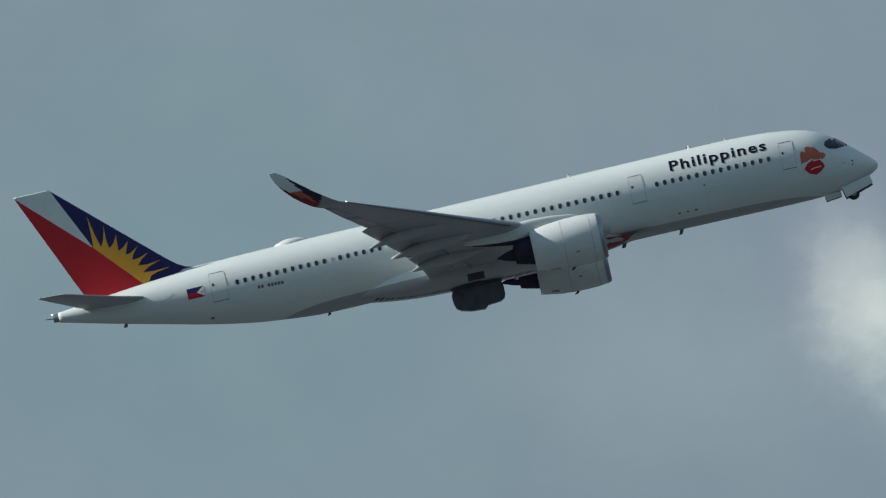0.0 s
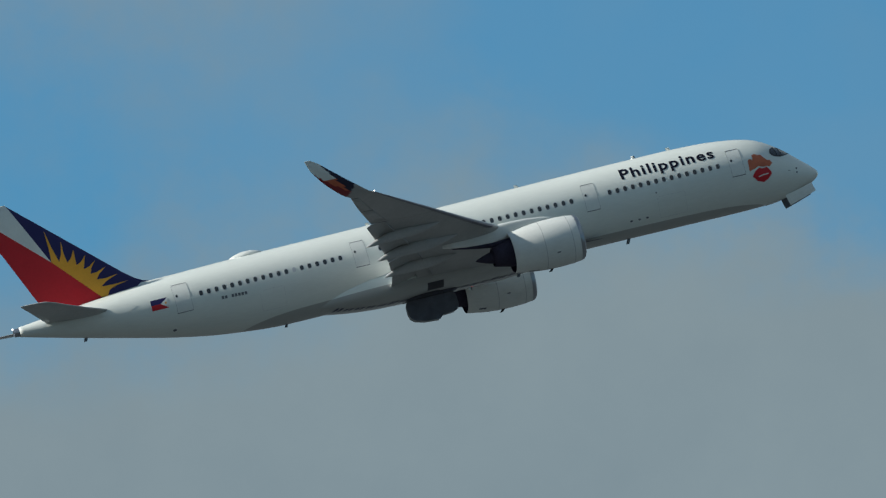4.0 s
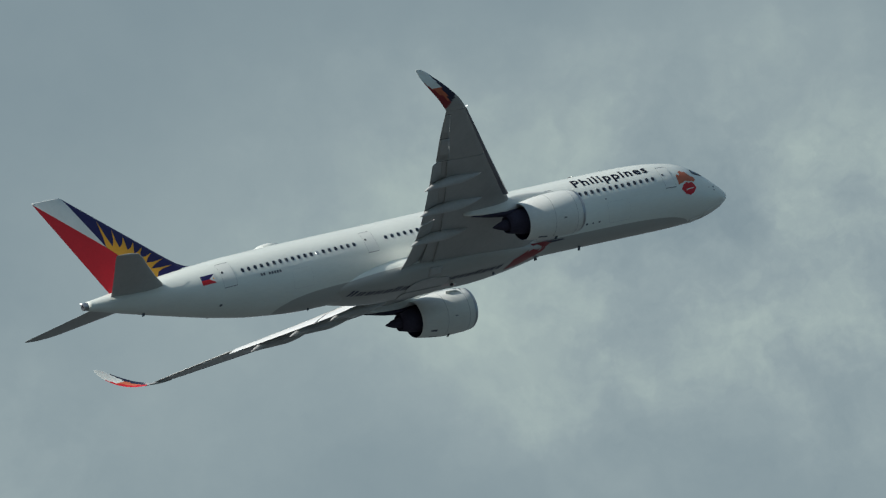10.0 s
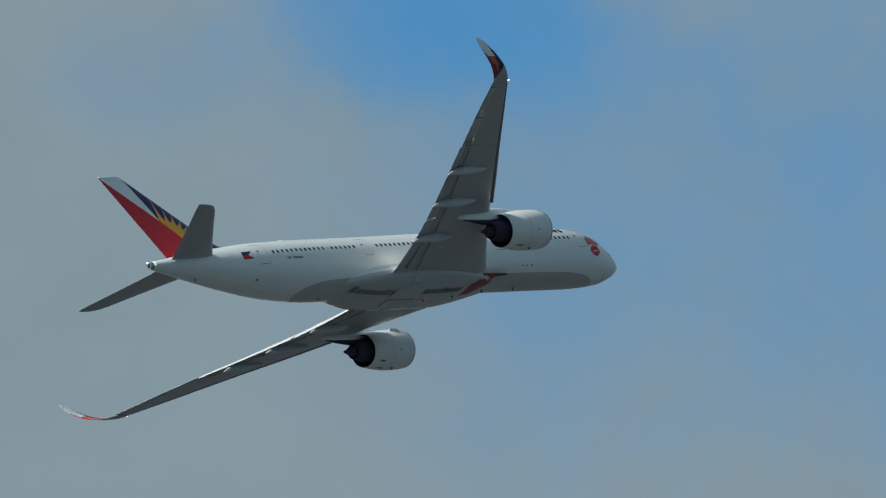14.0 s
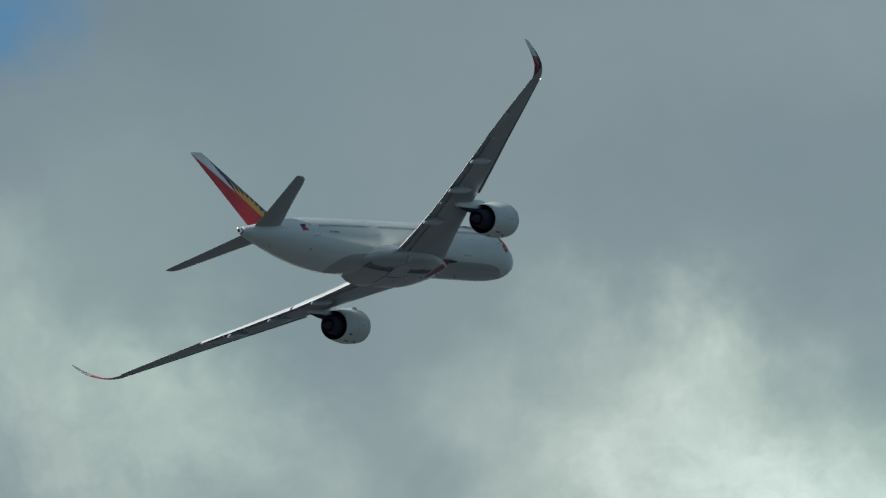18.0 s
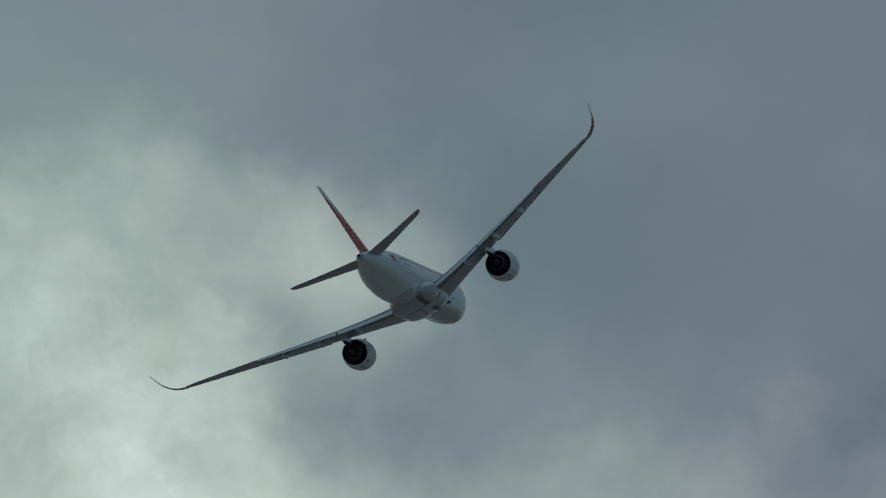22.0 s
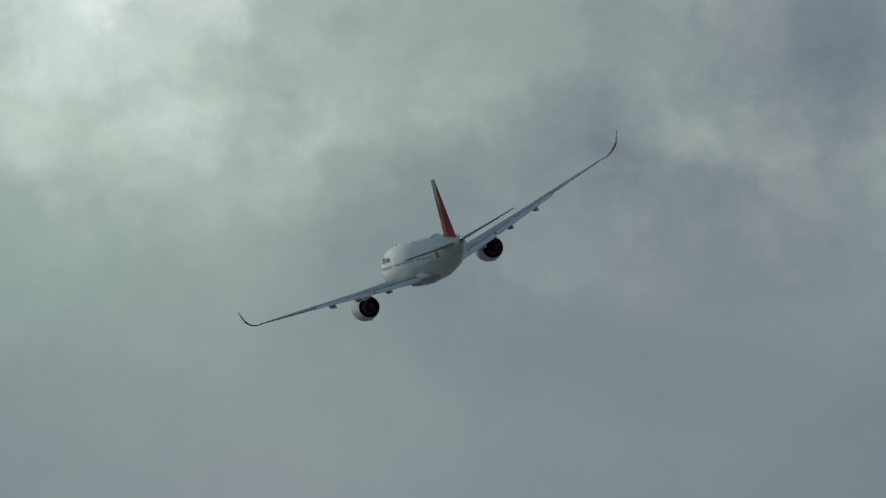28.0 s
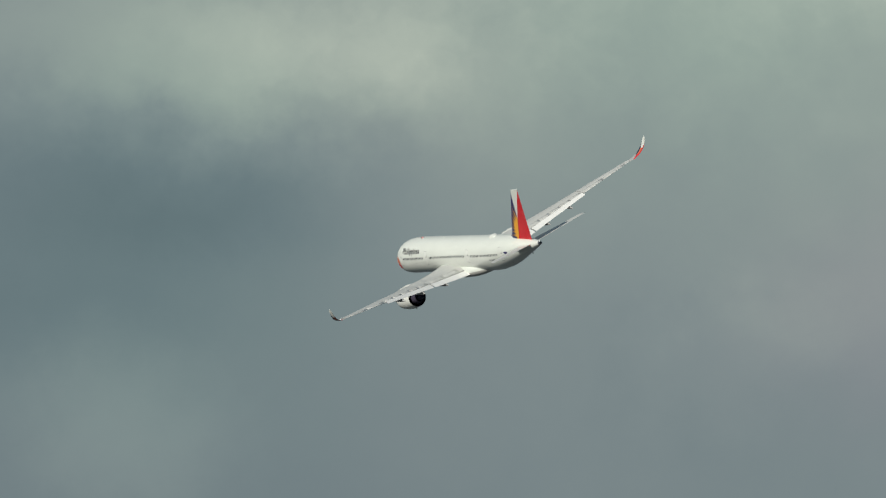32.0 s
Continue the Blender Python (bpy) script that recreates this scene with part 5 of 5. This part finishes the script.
def build_leg_bays():
    out = []
    for side in (-1, 1):
        rows = []
        for s in (32.5, 32.95, 33.4, 33.85):
            w, low, top = belly_lines(s)
            c, h = (low + top) / 2, (top - low) / 2
            ring = []
            for a in (111, 117, 123, 129, 135, 141):
                r = radians(a)
                ring.append(Vector((CG - s, side * (w * abs(math.sin(r)) ** 0.75), c - h * abs(math.cos(r)) ** 0.8)))
            rows.append(ring)
        out.append((side, rows))
    for side, rows in out:
        bm = bmesh.new()
        grid = [[bm.verts.new(p + Vector((0, side * 0.012, -0.008))) for p in ring] for ring in rows]
        for a, b in zip(grid, grid[1:]):
            for i in range(len(a) - 1):
                bm.faces.new((a[i], a[i + 1], b[i + 1], b[i]))
        bmesh.ops.recalc_face_normals(bm, faces=bm.faces)
        part("leg_bay", bm, WELL, belly, "dark slot of the main gear leg")
        hinge = rows[1][0] + Vector((0, side * 0.02, 0.05))
        bm = bmesh.new()
        grid = [[bm.verts.new(p + Vector((0.0, side * 0.035, -0.03)) - hinge) for p in ring] for ring in rows]
        for a, b in zip(grid, grid[1:]):
            for i in range(len(a) - 1):
                bm.faces.new((a[i], a[i + 1], b[i + 1], b[i]))
        bmesh.ops.recalc_face_normals(bm, faces=bm.faces)
        bmesh.ops.solidify(bm, geom=bm.faces[:], thickness=0.03)
        ob = part("leg_door", bm, FAIRING, airliner, "grey main gear leg door")
        ob.matrix_basis = Matrix.Translation(hinge)
        bay_doors.append((side, "leg", ob, tuple(hinge)))


build_leg_bays()


NOSE_SLOPE = -math.degrees(math.atan2(belly_z(0.95, 0.74) - belly_z(3.25, 0.92), 2.3))


def build_nose_doors():
    for side in (-1, 1):
        for kind, s0, s1, y0, y1 in (("nose", 0.95, 3.25, 0.03, 0.92), ("nose_aft", 3.4, 4.7, 0.03, 0.55)):
            poly = [(s0, side * y1 * 0.8), (s1, side * y1), (s1, side * y0), (s0, side * y0)]
            if side > 0:
                poly = poly[::-1]
            sm = (s0 + s1) / 2
            hinge = (CG - sm, side * y1, belly_z(sm, y1))
            bay_doors.append((side, kind, hinged("nose_gear_door", poly, 0.006, 0.03, hinge, PANEL, DOORBACK, "white nose gear door"), hinge))


build_nose_doors()


def motions():
    # seconds, place, roll, pitch, heading of the airliner
    walk(airliner, [(t, pose(x, y, z, roll, pitch, heading)) for t, x, y, z, roll, pitch, heading in (
        (0, 0.0, 1674.8, 168.5, 0.41, -12.60, -1.12),
        (0.5, 34.3, 1669.9, 173.9, 0.30, -12.31, -0.75),
        (1, 68.7, 1665.5, 179.2, -0.02, -12.14, -0.41),
        (1.5, 103.4, 1661.7, 184.6, -0.17, -12.12, -0.15),
        (2, 138.3, 1658.3, 190.0, 0.00, -12.30, 0.03),
        (2.5, 173.5, 1655.4, 195.7, 0.37, -12.70, 0.20),
        (3, 208.8, 1652.8, 202.0, -0.06, -13.21, 0.47),
        (3.5, 244.4, 1650.8, 208.7, -0.83, -13.93, 0.78),
        (4, 280.2, 1649.1, 215.6, -1.70, -14.55, 1.12),
        (4.5, 316.3, 1647.8, 222.6, -2.41, -14.75, 1.47),
        (5, 352.7, 1647.0, 230.0, -2.55, -14.22, 1.78),
        (5.5, 389.4, 1646.5, 237.1, -3.26, -13.60, 2.17),
        (6, 426.6, 1646.5, 244.0, -4.00, -13.17, 2.62),
        (6.5, 464.1, 1647.0, 250.7, -4.64, -13.15, 3.13),
        (7, 501.8, 1647.8, 257.6, -5.46, -13.54, 3.63),
        (7.5, 539.9, 1649.0, 264.9, -6.47, -14.08, 4.12),
        (8, 578.1, 1650.6, 272.7, -7.21, -14.49, 4.58),
        (8.5, 616.7, 1652.6, 280.7, -8.19, -14.80, 5.04),
        (9, 655.5, 1655.0, 289.1, -10.39, -15.11, 5.63),
        (9.5, 694.6, 1657.8, 297.7, -13.32, -15.28, 6.40),
        (10, 734.0, 1661.1, 306.5, -15.80, -15.27, 7.39),
        (10.5, 773.5, 1664.9, 315.3, -17.95, -15.22, 8.60),
        (11, 813.1, 1669.3, 324.1, -20.42, -15.13, 9.91),
        (11.5, 852.7, 1674.4, 332.8, -22.86, -14.72, 11.10),
        (12, 892.6, 1680.2, 341.1, -24.51, -13.79, 12.17),
        (12.5, 932.7, 1686.7, 348.6, -25.33, -12.49, 13.21),
        (13, 973.2, 1694.0, 355.1, -25.66, -11.13, 14.26),
        (13.5, 1013.8, 1702.2, 360.7, -25.73, -9.93, 15.37),
        (14, 1054.4, 1711.3, 366.0, -26.25, -9.19, 16.55),
        (14.5, 1095.2, 1721.2, 370.7, -26.86, -8.76, 17.79),
        (15, 1136.0, 1732.2, 375.0, -27.45, -8.51, 19.09),
        (15.5, 1176.6, 1744.1, 379.2, -27.88, -8.34, 20.43),
        (16, 1217.2, 1757.0, 383.3, -28.16, -8.51, 21.78),
        (16.5, 1257.6, 1771.0, 387.5, -28.40, -8.59, 23.35),
        (17, 1297.7, 1786.2, 391.8, -28.47, -8.38, 24.77),
        (17.5, 1337.7, 1802.4, 395.7, -28.64, -7.89, 26.10),
        (18, 1377.6, 1819.9, 399.3, -29.05, -7.28, 27.49),
        (18.5, 1417.2, 1838.6, 402.4, -29.58, -6.82, 29.05),
        (19, 1456.6, 1858.6, 405.3, -30.05, -6.70, 30.78),
        (19.5, 1495.4, 1880.0, 408.2, -30.30, -6.60, 32.56),
        (20, 1533.7, 1902.8, 410.9, -30.25, -6.26, 34.23),
        (20.5, 1571.7, 1927.0, 413.3, -30.21, -5.70, 35.83),
        (21, 1609.3, 1952.6, 415.2, -30.41, -5.08, 37.46),
        (21.5, 1646.3, 1979.6, 416.7, -30.66, -4.60, 39.03),
        (22, 1682.9, 2007.9, 417.9, -30.35, -4.39, 40.59),
        (22.5, 1719.0, 2037.6, 419.0, -29.56, -4.31, 42.28),
        (23, 1754.2, 2068.7, 420.1, -28.35, -4.25, 43.98),
        (23.5, 1788.8, 2101.1, 421.0, -27.56, -4.20, 45.62),
        (24, 1822.7, 2134.9, 422.0, -27.52, -4.14, 47.16),
        (24.5, 1855.9, 2169.9, 422.8, -27.66, -4.09, 48.62),
        (25, 1888.4, 2206.0, 423.7, -27.51, -4.08, 50.05),
        (25.5, 1920.2, 2243.1, 424.6, -27.06, -3.98, 51.46),
        (26, 1951.0, 2281.5, 425.4, -26.89, -3.96, 53.07),
        (26.5, 1981.0, 2321.0, 426.1, -26.83, -3.94, 54.78),
        (27, 2010.0, 2361.5, 426.9, -26.82, -3.98, 56.48),
        (27.5, 2037.9, 2402.9, 427.9, -26.85, -4.11, 58.06),
        (28, 2064.5, 2445.4, 428.9, -26.70, -4.52, 59.43),
        (28.5, 2090.1, 2488.5, 430.3, -27.06, -4.86, 60.71),
        (29, 2114.7, 2532.3, 431.9, -27.75, -4.97, 62.21),
        (29.5, 2137.9, 2576.9, 433.5, -28.53, -4.92, 64.08),
        (30, 2159.4, 2622.3, 435.0, -29.31, -4.86, 66.04),
        (30.5, 2179.3, 2668.5, 436.6, -29.96, -5.03, 67.92),
        (31, 2197.4, 2715.2, 438.4, -30.32, -5.43, 69.73),
        (31.5, 2213.8, 2762.4, 440.5, -30.26, -5.72, 71.42),
        (32, 2228.5, 2809.9, 442.6, -29.73, -5.35, 72.93),
    )])
    # nose leg folds forward into its bay; angle from straight down
    walk(nose_leg, [(t, pose(*NOSE_PIVOT, 0, -a, 0)) for t, a in ((0, 56), (0.3, 62), (0.6, 71), (1.0, 84), (1.5, 89), (32, 89))])
    # bay doors: degrees open against time
    open_at = {"main": ((0, 84), (4.6, 84), (5.0, 66), (5.5, 34), (6.0, 12), (6.5, 0), (32, 0)),
               "leg": ((0, 75), (5.9, 75), (6.2, 30), (6.5, 0), (32, 0)),
               "nose": ((0, -82), (4.5, -82), (4.9, -40), (5.3, 0), (32, 0)),
               "nose_aft": ((0, -70), (0.6, -60), (1.0, -22), (1.4, 0), (32, 0))}
    slope = {"main": 0, "leg": 0, "nose": NOSE_SLOPE, "nose_aft": 0.4 * NOSE_SLOPE}   # of each hinge line
    for side, kind, door, hinge in bay_doors:
        along = pose(0, 0, 0, 0, slope[kind], 0)
        walk(door, [(t, pose(*hinge) @ along @ pose(0, 0, 0, side * -a, 0, 0) @ along.inverted()) for t, a in open_at[kind]])
    # beacons turn once in 1.4 s, passing the right side at 0.6 s, 2.0 s and so on, and stop in the turn
    for beacon in (belly_beacon, crown_beacon):
        x, y, z = beacon.matrix_basis.translation
        walk(beacon, [(u, pose(x, y, z, 0, 0, -90 - 52 * max(0.0, 1 - abs(u - 16) / (14 if u < 16 else 5)) + (u - 0.6) / 1.4 * 360)) for u in (k * 0.2 for k in range(91))]
             + [(32, pose(x, y, z, 0, 0, -90 - 31.2 + (18 - 0.6) / 1.4 * 360))])


motions()
